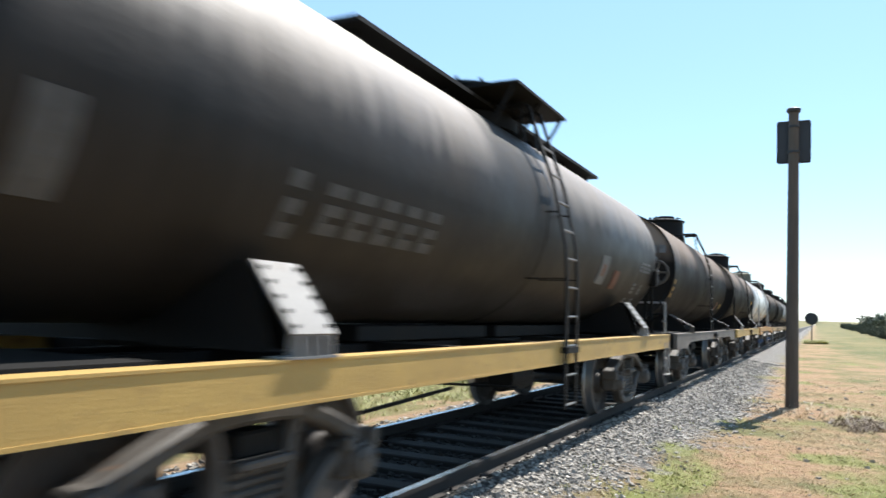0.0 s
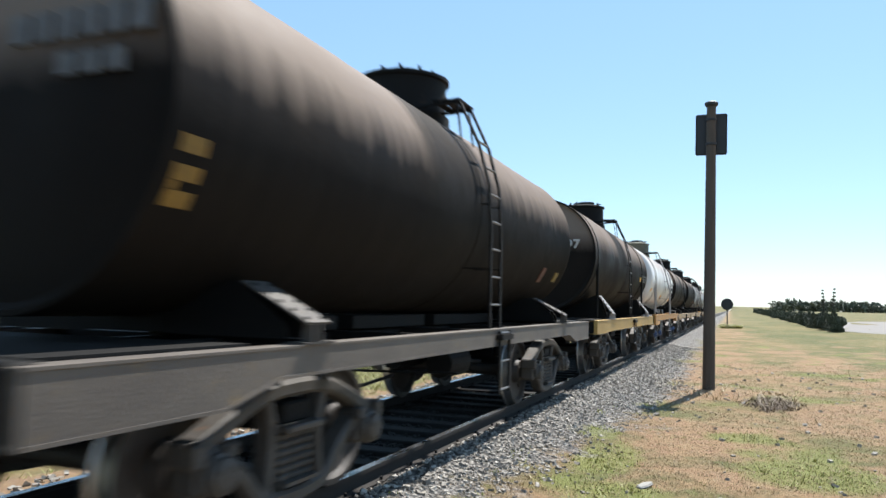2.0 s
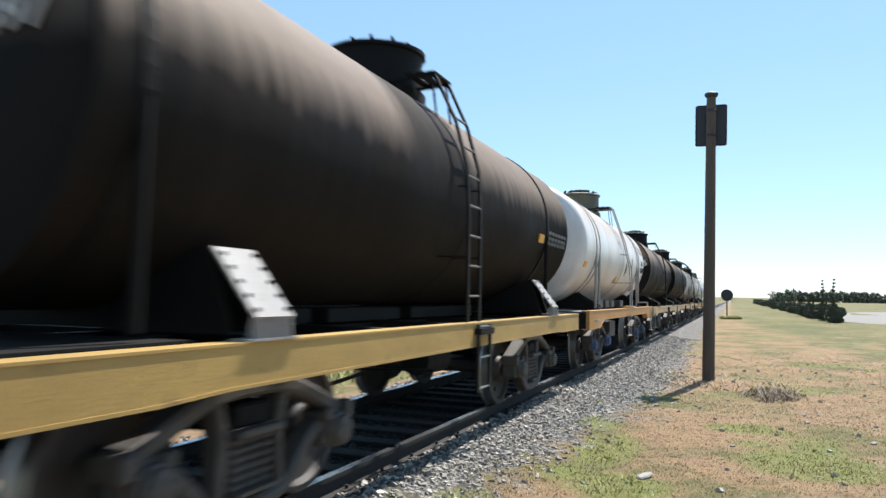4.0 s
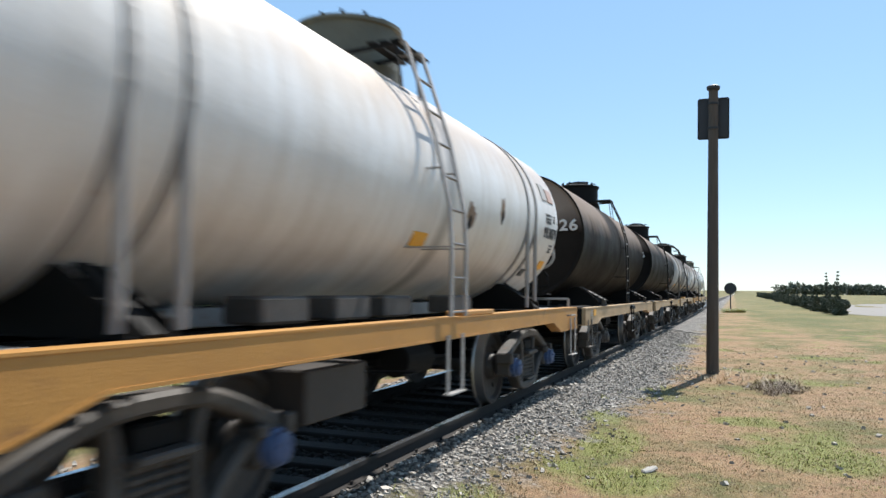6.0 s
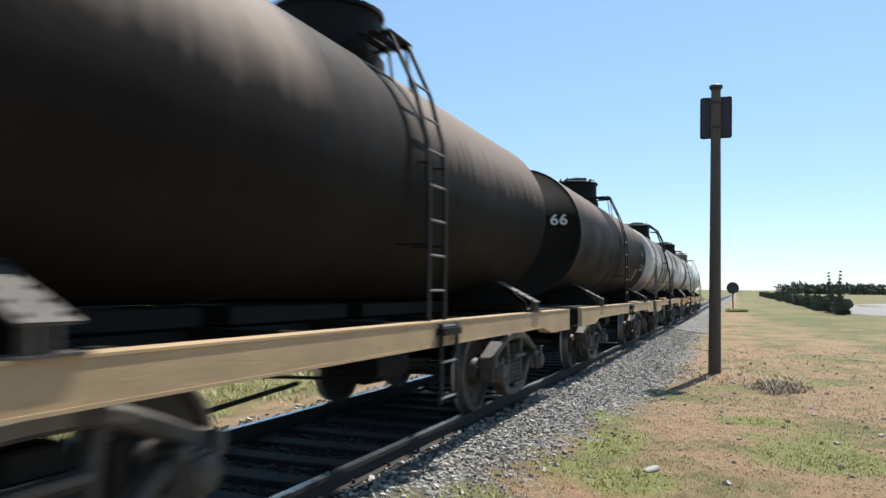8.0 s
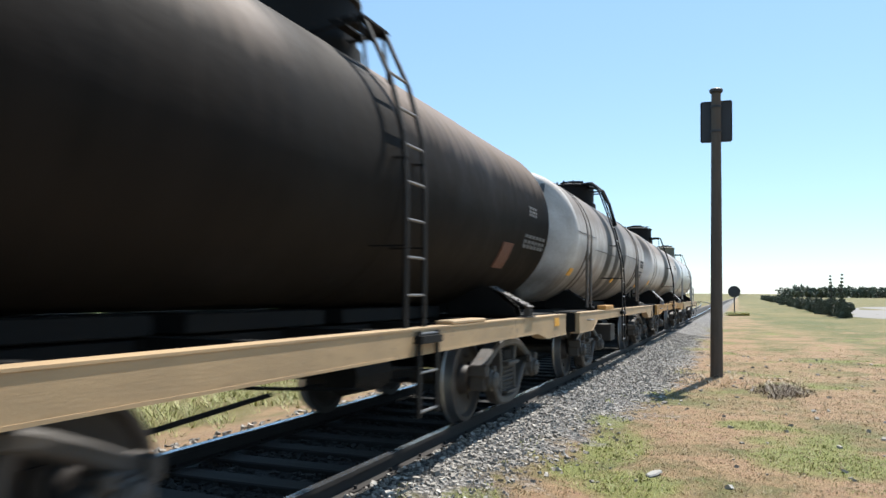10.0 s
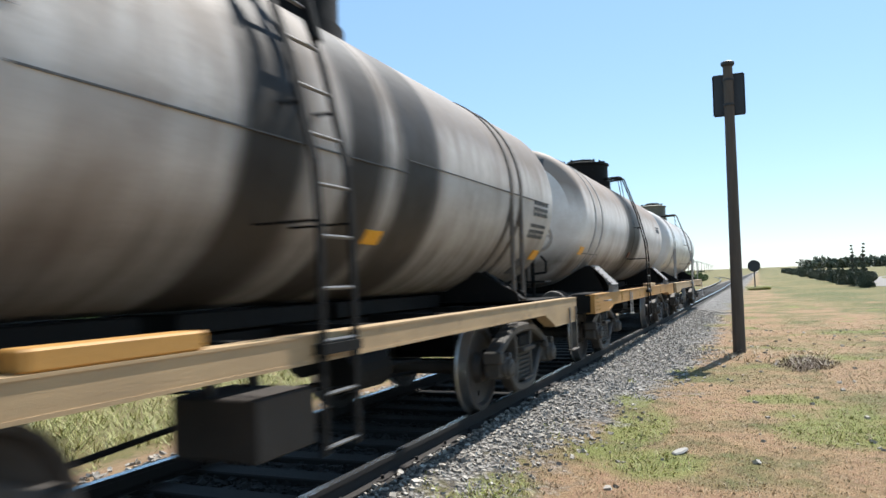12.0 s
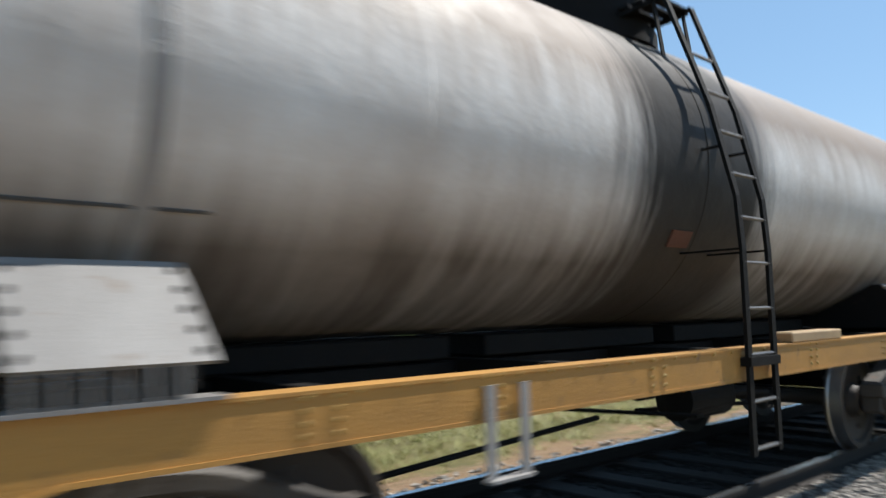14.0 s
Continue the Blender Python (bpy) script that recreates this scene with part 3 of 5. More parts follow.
def crown(bm_verts, bm_faces, c, r, count, size, squash=1.0):
    for _ in range(count):
        v = Vector((RNG.gauss(0, 1), RNG.gauss(0, 1), RNG.gauss(0, 1))).normalized() * (RNG.random() ** 0.45)
        p = Vector(c) + Vector((v.x * r, v.y * r, v.z * r * squash))
        q = Euler((RNG.uniform(0, 6.3), RNG.uniform(0, 6.3), RNG.uniform(0, 6.3))).to_matrix()
        s = size * RNG.uniform(0.6, 1.4)
        n = len(bm_verts)
        for a, b in ((-1, 0), (0, -0.45), (1, 0), (0, 0.45)):
            w = p + q @ Vector((a * s, b * s, 0.12 * s * abs(a)))
            bm_verts.append((w.x, w.y, w.z))
        bm_faces.append((n, n + 1, n + 2, n + 3))


def tree(name, tall, broad, material, label, spire=False, leaves=2200, leaf=0.10, group=""):
    t = new(name)
    tagged(t, label, "tree" if name == "tree" else "bush", group)
    bm = bmesh.new()
    limbs = []
    lathe(bm, [(-0.1, 0.06 * tall * 0.5), (0.1 * tall, 0.045 * tall * 0.5), (0.5 * tall, 0.03 * tall * 0.5), (0.92 * tall, 0.01)], "z", seg=8)
    for k in range(9):
        a, z = RNG.uniform(0, 6.3), tall * RNG.uniform(0.15, 0.75)
        ln = broad * RNG.uniform(0.45, 0.95) * (1 - 0.6 * z / tall if spire else 1)
        tip = (math.cos(a) * ln, math.sin(a) * ln, z + ln * RNG.uniform(0.2, 0.7))
        rod(bm, (0, 0, z), tip, 0.012 * tall, 5)
        limbs.append(tip)
    part("trunk", bm, M_BARK, t)
    V, F = [], []
    if spire:
        for k in range(12):
            z = tall * (0.10 + 0.86 * k / 11)
            r = broad * (1.0 - 0.86 * k / 11) * RNG.uniform(0.75, 1.15)
            crown(V, F, (RNG.gauss(0, 0.12 * broad), RNG.gauss(0, 0.12 * broad), z), r, int(leaves / 12 * (1.3 - 0.8 * k / 11)), leaf, 0.45)
    else:
        for tip in limbs:
            crown(V, F, tip, broad * RNG.uniform(0.35, 0.6), leaves // 11, leaf, 0.75)
        crown(V, F, (0, 0, tall * 0.7), broad * 0.6, leaves // 6, leaf, 0.8)
        crown(V, F, (0, 0, tall * 0.25), broad * 0.75, leaves // 6, leaf, 0.4)
    me = bpy.data.meshes.new("crown")
    me.from_pydata(V, [], F)
    me.materials.append(material)
    part("crown", me, None, t)
    return t


def plant():
    row = [tree("tree", 1.5, 0.7, M_LEAF, "dark green bushy tree in a row beside the verge", False, 5200, 0.055, "row of dark trees"),
           tree("tree", 1.75, 0.6, M_LEAF, "dark green bushy tree in a row beside the verge", True, 5200, 0.055, "row of dark trees"),
           tree("tree", 1.3, 0.75, M_LEAF, "dark green bushy tree in a row beside the verge", False, 5200, 0.06, "row of dark trees")]
    spire = tree("tree", 3.8, 0.5, M_LEAF, "tall pointed dark conifer standing above the tree row", True, 4200, 0.06, "row of dark trees")
    spire.matrix_world = pose(7.75, 73.5, -0.35)
    copy_thing(spire, pose(7.85, 67.5, -0.4, 0, 0, 80) )
    y, k = 66.0, 0
    while y < 300:
        x = 7.6 + (y - 66) * 0.003 + RNG.uniform(-0.3, 0.6)
        src = row[k % 3]
        m = pose(x, y, height(x, y) - RNG.uniform(0.02, 0.15), 0, 0, RNG.uniform(0, 360))
        if k < 3:
            src.matrix_world = m
        else:
            copy_thing(src, m)
        k += 1
        y += RNG.uniform(1.2, 2.1) * (1 + (y - 66) / 120)
    # the far wood on the horizon
    V, F = [], []
    for _ in range(330):
        x = RNG.uniform(22, 420) if RNG.random() < 0.55 else RNG.uniform(22, 110)
        y = 420 + 0.35 * x + RNG.uniform(-20, 20)
        crown(V, F, (x, y, height(x, y) + RNG.uniform(0.8, 3.4)), RNG.uniform(2, 4.2), 60, 1.0, 0.75)
    for _ in range(120):
        x = RNG.uniform(-420, -40)
        crown(V, F, (x, 700 + RNG.uniform(-60, 60), RNG.uniform(0.5, 2.0)), RNG.uniform(3, 6), 40, 1.8, 0.5)
    pieces("far_wood", V, F, M_LEAF, "distant dark wood along the horizon", "wood")
    # shrubs behind the track
    sh = [tree("bush", 1.3, 0.95, M_BUSH, "green leafy bush behind the track", False, 2400, 0.075, "bushes behind the track"),
          tree("bush", 1.0, 1.2, M_BUSH, "low green leafy bush behind the track", False, 2400, 0.075, "bushes behind the track"),
          tree("bush", 1.9, 1.0, M_BUSH, "green leafy bush behind the track", False, 2600, 0.075, "bushes behind the track")]
    spots = [(-19, 14), (-17, 17), (-21, 21), (-24, 18)]
    for _ in range(64):
        a, d = RNG.uniform(radians(18), radians(80)), RNG.uniform(18, 46)
        spots.append((-d * math.sin(a), d * math.cos(a)))
    for _ in range(26):
        spots.append((XC - RNG.uniform(6, 12), RNG.uniform(75, 190)))
    for k, (x, y) in enumerate(spots):
        m = pose(x, y, height(x, y) - 0.15, 0, 0, RNG.uniform(0, 360))
        if k < 3:
            sh[k].matrix_world = m
        else:
            copy_thing(sh[k % 3], m)


plant()


def line_of_poles():
    first = None
    for k, y in enumerate(range(230, 800, 48)):
        m = pose(-17 - 0.03 * y, y, -0.5)
        if first is None:
            first = new("utility_pole")
            tagged(first, "thin grey utility pole with a crossarm in the fields", "pole", "utility poles")
            first.matrix_world = m
            bm = bmesh.new()
            lathe(bm, [(-0.3, 0.16), (9.0, 0.10)], "z", seg=8)
            part("post", bm, M_POLE, first)
            b2 = bmesh.new()
            box(b2, -1.1, 1.1, -0.06, 0.06, 8.4, 8.55)
            part("crossarm", b2, M_POLE, first)
        else:
            copy_thing(first, m)
    for dx in (-1.0, 0.0, 1.0):
        bm = bmesh.new()
        ys = list(range(-60, 800, 24))
        pts = [(-17 - 0.03 * y + dx, y, 9.0 - (0.4 if k % 2 else 0.0)) for k, y in enumerate(ys)]
        path_rod(bm, pts, 0.007, 4)
        tagged(part("overhead_wire", bm, M_SIGN), "thin overhead wire strung between utility poles", "wire", "overhead wires")


line_of_poles()


def dirt_road():
    bm = bmesh.new()
    xs = [8.8, 9.8, 12, 18, 30, 60, 90, 130]
    near = [70, 66, 63, 61, 60, 59, 58, 57]
    far = [72, 82, 104, 126, 136, 142, 146, 150]
    rows = [[bm.verts.new((x, a + (b - a) * k / 3, height(x, a + (b - a) * k / 3) + 0.03)) for k in range(4)] for x, a, b in zip(xs, near, far)]
    for A, B in zip(rows, rows[1:]):
        for i in range(3):
            bm.faces.new((A[i], B[i], B[i + 1], A[i + 1]))
    tagged(part("road", bm, worn("pale_dirt", (0.235, 0.215, 0.195), (0.18, 0.165, 0.15), 0.95, scale=0.4)), "pale dry dirt road beyond the verge", "road", kind="structure")


dirt_road()


def pale_bank():
    bm = bmesh.new()
    ys = list(range(2, 60, 2))
    rows = [[bm.verts.new((x - 0.02 * y + 0.5 * noise.noise((x, y * 0.2, 0)), y, height(x, y) + 0.03)) for x in (-12.2, -13.2, -14.2, -15.6)] for y in ys]
    for A, B in zip(rows, rows[1:]):
        for i in range(3):
            bm.faces.new((A[i + 1], A[i], B[i], B[i + 1]))
    tagged(part("path", bm, worn("grey_dirt", (0.36, 0.32, 0.27), (0.22, 0.19, 0.15), 0.95, scale=0.8)), "pale grey dirt path behind the track", "path", kind="structure")


pale_bank()


# ---- rolling stock ----
TR, TZ = 1.17, 2.41          # tank radius and the height of its axis
SPEED = 6.195
SHARED = {}


def shared(key, make):
    if key not in SHARED:
        SHARED[key] = make()
    return SHARED[key]


def wheelset_mesh():
    bm = bmesh.new()
    rod(bm, (-1.12, 0, 0), (1.12, 0, 0), 0.075, 12)
    for s in (-1, 1):
        prof = [(0.80, 0.10), (0.80, 0.15), (0.835, 0.36), (0.80, 0.40), (0.795, 0.475), (0.82, 0.478), (0.835, 0.452),
                (0.94, 0.446), (0.942, 0.40), (0.90, 0.37), (0.875, 0.17), (0.96, 0.14), (0.965, 0.09)]
        lathe(bm, [(s * a, r) for a, r in prof], "x", seg=40, mats=[0, 0, 0, 0, 0, 1, 1, 0, 0, 0, 0, 0])
        for k in range(3):
            a = 2.1 * k + 0.4
            y, z = 0.27 * math.cos(a), 0.27 * math.sin(a)
            lathe(bm, [(s * 0.84, 0.03), (s * 0.905, 0.028)], "x", (0, y, z), 10)
    return mesh_of(bm, "wheelset", [M_WHEEL, M_TREAD])


def swept(bm, pts, x0, x1, thick, sub=4):
    """A cast member with rounded edges that follows a smooth line of (y, z) points."""
    line = []
    P = [pts[0]] + list(pts) + [pts[-1]]
    for i in range(1, len(P) - 2):
        for k in range(sub):
            t = k / sub
            line.append([0.5 * (2 * P[i][c] + (P[i + 1][c] - P[i - 1][c]) * t + (2 * P[i - 1][c] - 5 * P[i][c] + 4 * P[i + 1][c] - P[i + 2][c]) * t * t
                         + (3 * P[i][c] - P[i - 1][c] - 3 * P[i + 1][c] + P[i + 2][c]) * t ** 3) for c in (0, 1)])
    line.append(list(pts[-1]))
    xm, hw, ht, c = (x0 + x1) / 2, (x1 - x0) / 2, thick / 2, min(thick, x1 - x0) * 0.22
    sec = [(-hw, -ht + c), (-hw, ht - c), (-hw + c, ht), (hw - c, ht), (hw, ht - c), (hw, -ht + c), (hw - c, -ht), (-hw + c, -ht)]
    rings = []
    for i, (y, z) in enumerate(line):
        (ya, za), (yb, zb) = line[max(0, i - 1)], line[min(len(line) - 1, i + 1)]
        d = math.hypot(yb - ya, zb - za)
        ny, nz = -(zb - za) / d, (yb - ya) / d
        rings.append([bm.verts.new((xm + u, y + ny * v, z + nz * v)) for u, v in sec])
    fs = [bm.faces.new(rings[0]), bm.faces.new(rings[-1])]
    for A, B in zip(rings, rings[1:]):
        fs += [bm.faces.new((A[i], A[(i + 1) % 8], B[(i + 1) % 8], B[i])) for i in range(8)]
    bmesh.ops.recalc_face_normals(bm, faces=fs)


def side_frame_mesh():
    bm = bmesh.new()
    swept(bm, [(-1.02, 0.56), (-0.86, 0.61), (-0.62, 0.71), (-0.34, 0.80), (0, 0.82), (0.34, 0.80), (0.62, 0.71), (0.86, 0.61), (1.02, 0.56)], 1.00, 1.17, 0.105)
    swept(bm, [(-0.86, 0.53), (-0.68, 0.47), (-0.50, 0.33), (-0.36, 0.20), (-0.16, 0.155), (0.16, 0.155), (0.36, 0.20), (0.50, 0.33), (0.68, 0.47), (0.86, 0.53)], 1.01, 1.16, 0.095)
    for s in (-1, 1):
        swept(bm, [(s * 0.30, 0.19), (s * 0.265, 0.42), (s * 0.27, 0.62), (s * 0.32, 0.78)], 1.02, 1.15, 0.075)
        box(bm, 0.99, 1.19, s * 0.85 - 0.125, s * 0.85 + 0.125, 0.34, 0.585, 0.03)
        box(bm, 1.02, 1.225, s * 1.00 - 0.045, s * 1.00 + 0.045, 0.50, 0.63, 0.015)
        box(bm, 1.16, 1.225, s * 0.74 - 0.04, s * 0.74 + 0.04, 0.52, 0.60, 0.012)
    return mesh_of(bm, "side_frame", M_IRON)


def bearing_cap_mesh():
    bm = bmesh.new()
    lathe(bm, [(1.18, 0.115), (1.225, 0.115), (1.235, 0.10), (1.27, 0.095), (1.285, 0.06), (1.29, 0.01)], "x", (0, 0, 0.45), 18)
    for k in range(3):
        a = 2.094 * k + 0.5
        lathe(bm, [(1.26, 0.018), (1.292, 0.016)], "x", (0, 0.06 * math.cos(a), 0.45 + 0.06 * math.sin(a)), 6)
    return bm


def spring_mesh():
    bm = bmesh.new()
    for y in (-0.13, 0.0, 0.13):
        prof = []
        for k in range(6):
            z = 0.255 + 0.05 * k
            prof += [(z, 0.042), (z + 0.012, 0.062), (z + 0.034, 0.062), (z + 0.046, 0.042)]
        lathe(bm, prof, "z", (1.10, y, 0), 10)
    box(bm, 1.02, 1.22, -0.21, 0.21, 0.555, 0.60, 0.01)
    box(bm, 1.02, 1.20, -0.19, 0.19, 0.235, 0.258)
    return mesh_of(bm, "spring", M_IRON)


def bolster_mesh():
    bm = bmesh.new()
    box(bm, -1.14, 1.14, -0.16, 0.16, 0.60, 0.73, 0.015)
    box(bm, -0.35, 0.35, -0.20, 0.20, 0.56, 0.78, 0.015)
    for y in (-0.62, 0.62):
        box(bm, -0.86, 0.86, y - 0.04, y + 0.04, 0.40, 0.52, 0.01)
        for x in (-0.87, 0.87):
            prism(bm, [(y - 0.05, 0.30), (y + 0.05, 0.30), (y + 0.05, 0.62), (y - 0.05, 0.62)], "x", x - 0.05, x + 0.05)
    return mesh_of(bm, "bogie", M_BLACK)


WHEELS = []          # wheelset, start angle


def bogie(parent, y, cap_m=None):
    b = part("bogie", shared("bolster", bolster_mesh), None, parent, at=pose(0, y, 0))
    for s in (0, 180):
        part("side_frame", shared("frame", side_frame_mesh), None, b, "grey cast side frame", at=pose(0, 0, 0, 0, 0, s))
        part("spring", shared("spring", spring_mesh), None, b, at=pose(0, 0, 0, 0, 0, s))
    cap = shared("blue_cap" if cap_m else "cap", lambda: mesh_of(bearing_cap_mesh(), "bearing_cap", cap_m or M_IRON))
    for dy in (-0.85, 0.85):
        for s in (0, 180):
            part("bearing_cap", cap, None, b, "worn blue bearing cap" if cap_m else "", at=pose(0, dy, 0, 0, 0, s))
        w = part("wheelset", shared("wheelset", wheelset_mesh), None, b, "brown steel wheels with bright treads", at=pose(0, dy, 0.45))
        WHEELS.append((w, dy, random.uniform(0, 360)))
    return b


def tank_mesh(length, head, paint, y0, y1):
    """A riveted shell of several plates, overlapping by a few millimetres, with a dished or a rounded head at each end."""
    bm = bmesh.new()
    prof = []
    n = 8
    if head == "flat":
        prof += [(y0 + 0.035, 0.02), (y0 + 0.03, 0.5), (y0 + 0.045, 0.9), (y0 + 0.07, TR - 0.07), (y0 + 0.05, TR - 0.035), (y0, TR - 0.028), (y0, TR + 0.004), (y0 + 0.05, TR + 0.006)]
    else:
        d = head
        prof += [(y0 - d * math.cos(a), TR * math.sin(a) ** 0.86 if a > 0.05 else 0.02) for a in (math.pi / 2 * k / n for k in range(n + 1))]
    m = 4
    for k in range(m):
        a, b = y0 + 0.06 + (y1 - y0 - 0.12) * k / m, y0 + 0.06 + (y1 - y0 - 0.12) * (k + 1) / m
        r = TR + (0.005 if k % 2 == 0 else 0.0)
        prof += [(a + 0.004, r), (b - 0.004, r)]
    if head == "flat":
        prof += [(y1 - 0.05, TR + 0.006), (y1, TR + 0.004), (y1, TR - 0.028), (y1 - 0.07, TR - 0.07), (y1 - 0.03, 0.5), (y1 - 0.035, 0.02)]
    else:
        prof += [(y1 + head * math.cos(a), TR * math.sin(a) ** 0.86 if a > 0.05 else 0.02) for a in (math.pi / 2 * k / n for k in range(n, -1, -1))]
    lathe(bm, prof, "y", (0, 0, TZ), 72)
    me = mesh_of(bm, "tank", paint, True)
    me.set_sharp_from_angle(angle=radians(28))
    return me


def on_tank(bm, y0, y1, a0, a1, lift=0.012, seg=5):
    """A thin plate that follows the shell; angles in degrees up from the near side."""
    rows = []
    for k in range(seg + 1):
        a = radians(a0 + (a1 - a0) * k / seg)
        rows.append([bm.verts.new((r * math.cos(a), y, TZ + r * math.sin(a))) for y in (y0, y1) for r in (TR - 0.01, TR + lift)])
    for A, B in zip(rows, rows[1:]):
        for i, j in ((0, 1), (1, 3), (3, 2), (2, 0)):
            bm.faces.new((A[i], A[j], B[j], B[i]))
    bm.faces.new([rows[0][i] for i in (0, 2, 3, 1)])
    bm.faces.new([rows[-1][i] for i in (0, 1, 3, 2)])
    bmesh.ops.recalc_face_normals(bm, faces=bm.faces[:])
    return bm


def mark(parent, name, y0, y1, a0, a1, material, label=""):
    return part(name, on_tank(bmesh.new(), y0, y1, a0, a1), material, parent, label)


def blotch(parent, y, a, ry, ra, material, label, lift):
    """A ragged stain that lies on the shell."""
    bm = bmesh.new()
    rim = []
    for k in range(22):
        t = 2 * math.pi * k / 22
        q = 0.75 + 0.5 * noise.noise((y + 2 * math.cos(t), a + 2 * math.sin(t), 1))
        yy, aa = y + ry * q * math.cos(t), radians(a + ra * q * math.sin(t))
        rim.append([bm.verts.new(((TR + h) * math.cos(aa), yy, TZ + (TR + h) * math.sin(aa))) for h in (-0.004, 0.006 + lift)])
    mid = bm.verts.new(((TR + 0.006 + lift) * math.cos(radians(a)), y, TZ + (TR + 0.006 + lift) * math.sin(radians(a))))
    for A, B in zip(rim, rim[1:] + rim[:1]):
        bm.faces.new((A[0], B[0], B[1], A[1]))
        bm.faces.new((A[1], B[1], mid))
    bmesh.ops.recalc_face_normals(bm, faces=bm.faces[:])
    return part("rust_patch", bm, material, parent, label)


def letters(parent, rows, material, label):
    """Lettering that cannot be read: bars of its size, letter by letter."""
    bm = bmesh.new()
    for y0, y1, a0, a1, n in rows:
        w = (y1 - y0) / n
        for k in range(n):
            for u, v in ((0.0, 0.24), (0.38, 0.60), (0.76, 1.0)):
                on_tank(bm, y0 + w * (k + 0.10), y0 + w * (k + 0.80), a0 + (a1 - a0) * u, a0 + (a1 - a0) * v, 0.008, 2)
            on_tank(bm, y0 + w * (k + 0.10), y0 + w * (k + 0.30), a0 + (a1 - a0) * 0.25, a0 + (a1 - a0) * 0.37, 0.008, 1)
    loose("letter", bm, material, parent, label)


def head_number(parent, text, x, y, z, size, material, label):
    c = bpy.data.curves.new("number", "FONT")
    c.body, c.size, c.offset, c.extrude, c.space_character = text, size, 0.002, 0.003, 1.12
    c.bevel_depth, c.bevel_resolution = 0.006, 0
    c.materials.append(material)
    ob = new("number", c)
    ob.parent, ob.matrix_basis = parent, pose(x, y, z, 90, 0, 0) @ Matrix.Diagonal((1.14, 1, 1, 1))
    return tagged(ob, label)


def tank_number(parent, text, y0, angle, size, material, label):
    """Stencilled figures that follow the shell; y0 is where they begin, angle how far up the side they stand."""
    c = bpy.data.curves.new("number", "FONT")
    c.body, c.size, c.offset, c.extrude, c.space_character, c.resolution_u = text, size, 0.006, 0.004, 1.1, 3
    ob = bpy.data.objects.new("number_source", c)
    me = bpy.data.meshes.new_from_object(ob)
    for v in me.vertices:
        a = radians(angle) + v.co.y / TR
        r = TR + 0.007 + v.co.z
        v.co = (r * math.cos(a), y0 + v.co.x * 1.05, TZ + r * math.sin(a))
    bpy.data.objects.remove(ob)
    co = np.empty(3 * len(me.vertices), "f")
    me.vertices.foreach_get("co", co)
    me.attributes.new("local", "FLOAT_VECTOR", "POINT").data.foreach_set("vector", co)
    me.materials.clear()
    me.materials.append(material)
    return part("number", me, None, parent, label)


def head_letters(parent, x0, x1, z0, z1, n, end, head, material, label):
    """Lettering on a dished head that cannot be read: bars that lie on the dish."""
    bm = bmesh.new()
    w = (x1 - x0) / n
    for k in range(n):
        xa, xb = x0 + w * (k + 0.1), x0 + w * (k + 0.8)
        zs = [z0 + (z1 - z0) * i / 4 + 0.02 * (k % 2) for i in range(5)]
        rows = []
        for z in zs:
            ring = []
            for x in (xa, xb):
                s = min(1.0, math.hypot(x, z - TZ) / TR) ** (1 / 0.86)
                y = end - head * math.sqrt(max(0.0, 1 - s * s))
                ring += [bm.verts.new((x, y - 0.012, z)), bm.verts.new((x, y + 0.02, z))]
            rows.append(ring)
        for A, B in zip(rows, rows[1:]):
            for i, j in ((0, 2), (2, 3), (3, 1), (1, 0)):
                bm.faces.new((A[i], A[j], B[j], B[i]))
        bm.faces.new([rows[0][i] for i in (0, 1, 3, 2)])
        bm.faces.new([rows[-1][i] for i in (0, 2, 3, 1)])
    bmesh.ops.recalc_face_normals(bm, faces=bm.faces[:])
    loose("letter", bm, material, parent, label)


def side_sill(parent, L, side, material, deep, mid=0.215, up=1.12):
    bm = bmesh.new()
    mid, end = 1.12 - mid, 1.12 - deep
    line = [(0, up), (0, end), (1.15, end), (1.62, mid), (L - 1.62, mid), (L - 1.15, end), (L, end), (L, up)]
    a, b = (1.30, 1.365) if side > 0 else (-1.365, -1.30)
    prism(bm, line, "x", a, b)
    o0, o1 = (1.22, 1.372) if side > 0 else (-1.372, -1.22)
    box(bm, o0, o1, 0.0, L, up, up + 0.014)
    for (ya, za), (yb, zb) in zip(line[1:6], line[2:7]):
        prism(bm, [(ya, za - 0.016), (yb, zb - 0.016), (yb, zb + 0.002), (ya, za + 0.002)], "x", o0 + 0.002, o1 - 0.002)
    return part("side_sill", bm, material, parent)


def rivets(parent, groups, material):
    bm = bmesh.new()
    for y0, dy, ny, z0, dz, nz in groups:
        for i in range(ny):
            for k in range(nz):
                y, z = y0 + dy * i, z0 + dz * k
                vs = [bm.verts.new((1.363, y + 0.014 * math.cos(t), z + 0.014 * math.sin(t))) for t in (0, 1.05, 2.09, 3.14, 4.19, 5.24)]
                vt = [bm.verts.new((1.377, y + 0.008 * math.cos(t), z + 0.008 * math.sin(t))) for t in (0, 1.05, 2.09, 3.14, 4.19, 5.24)]
                for q in range(6):
                    bm.faces.new((vs[q], vs[(q + 1) % 6], vt[(q + 1) % 6], vt[q]))
                bm.faces.new(vt)
    loose("rivet", bm, material, parent)


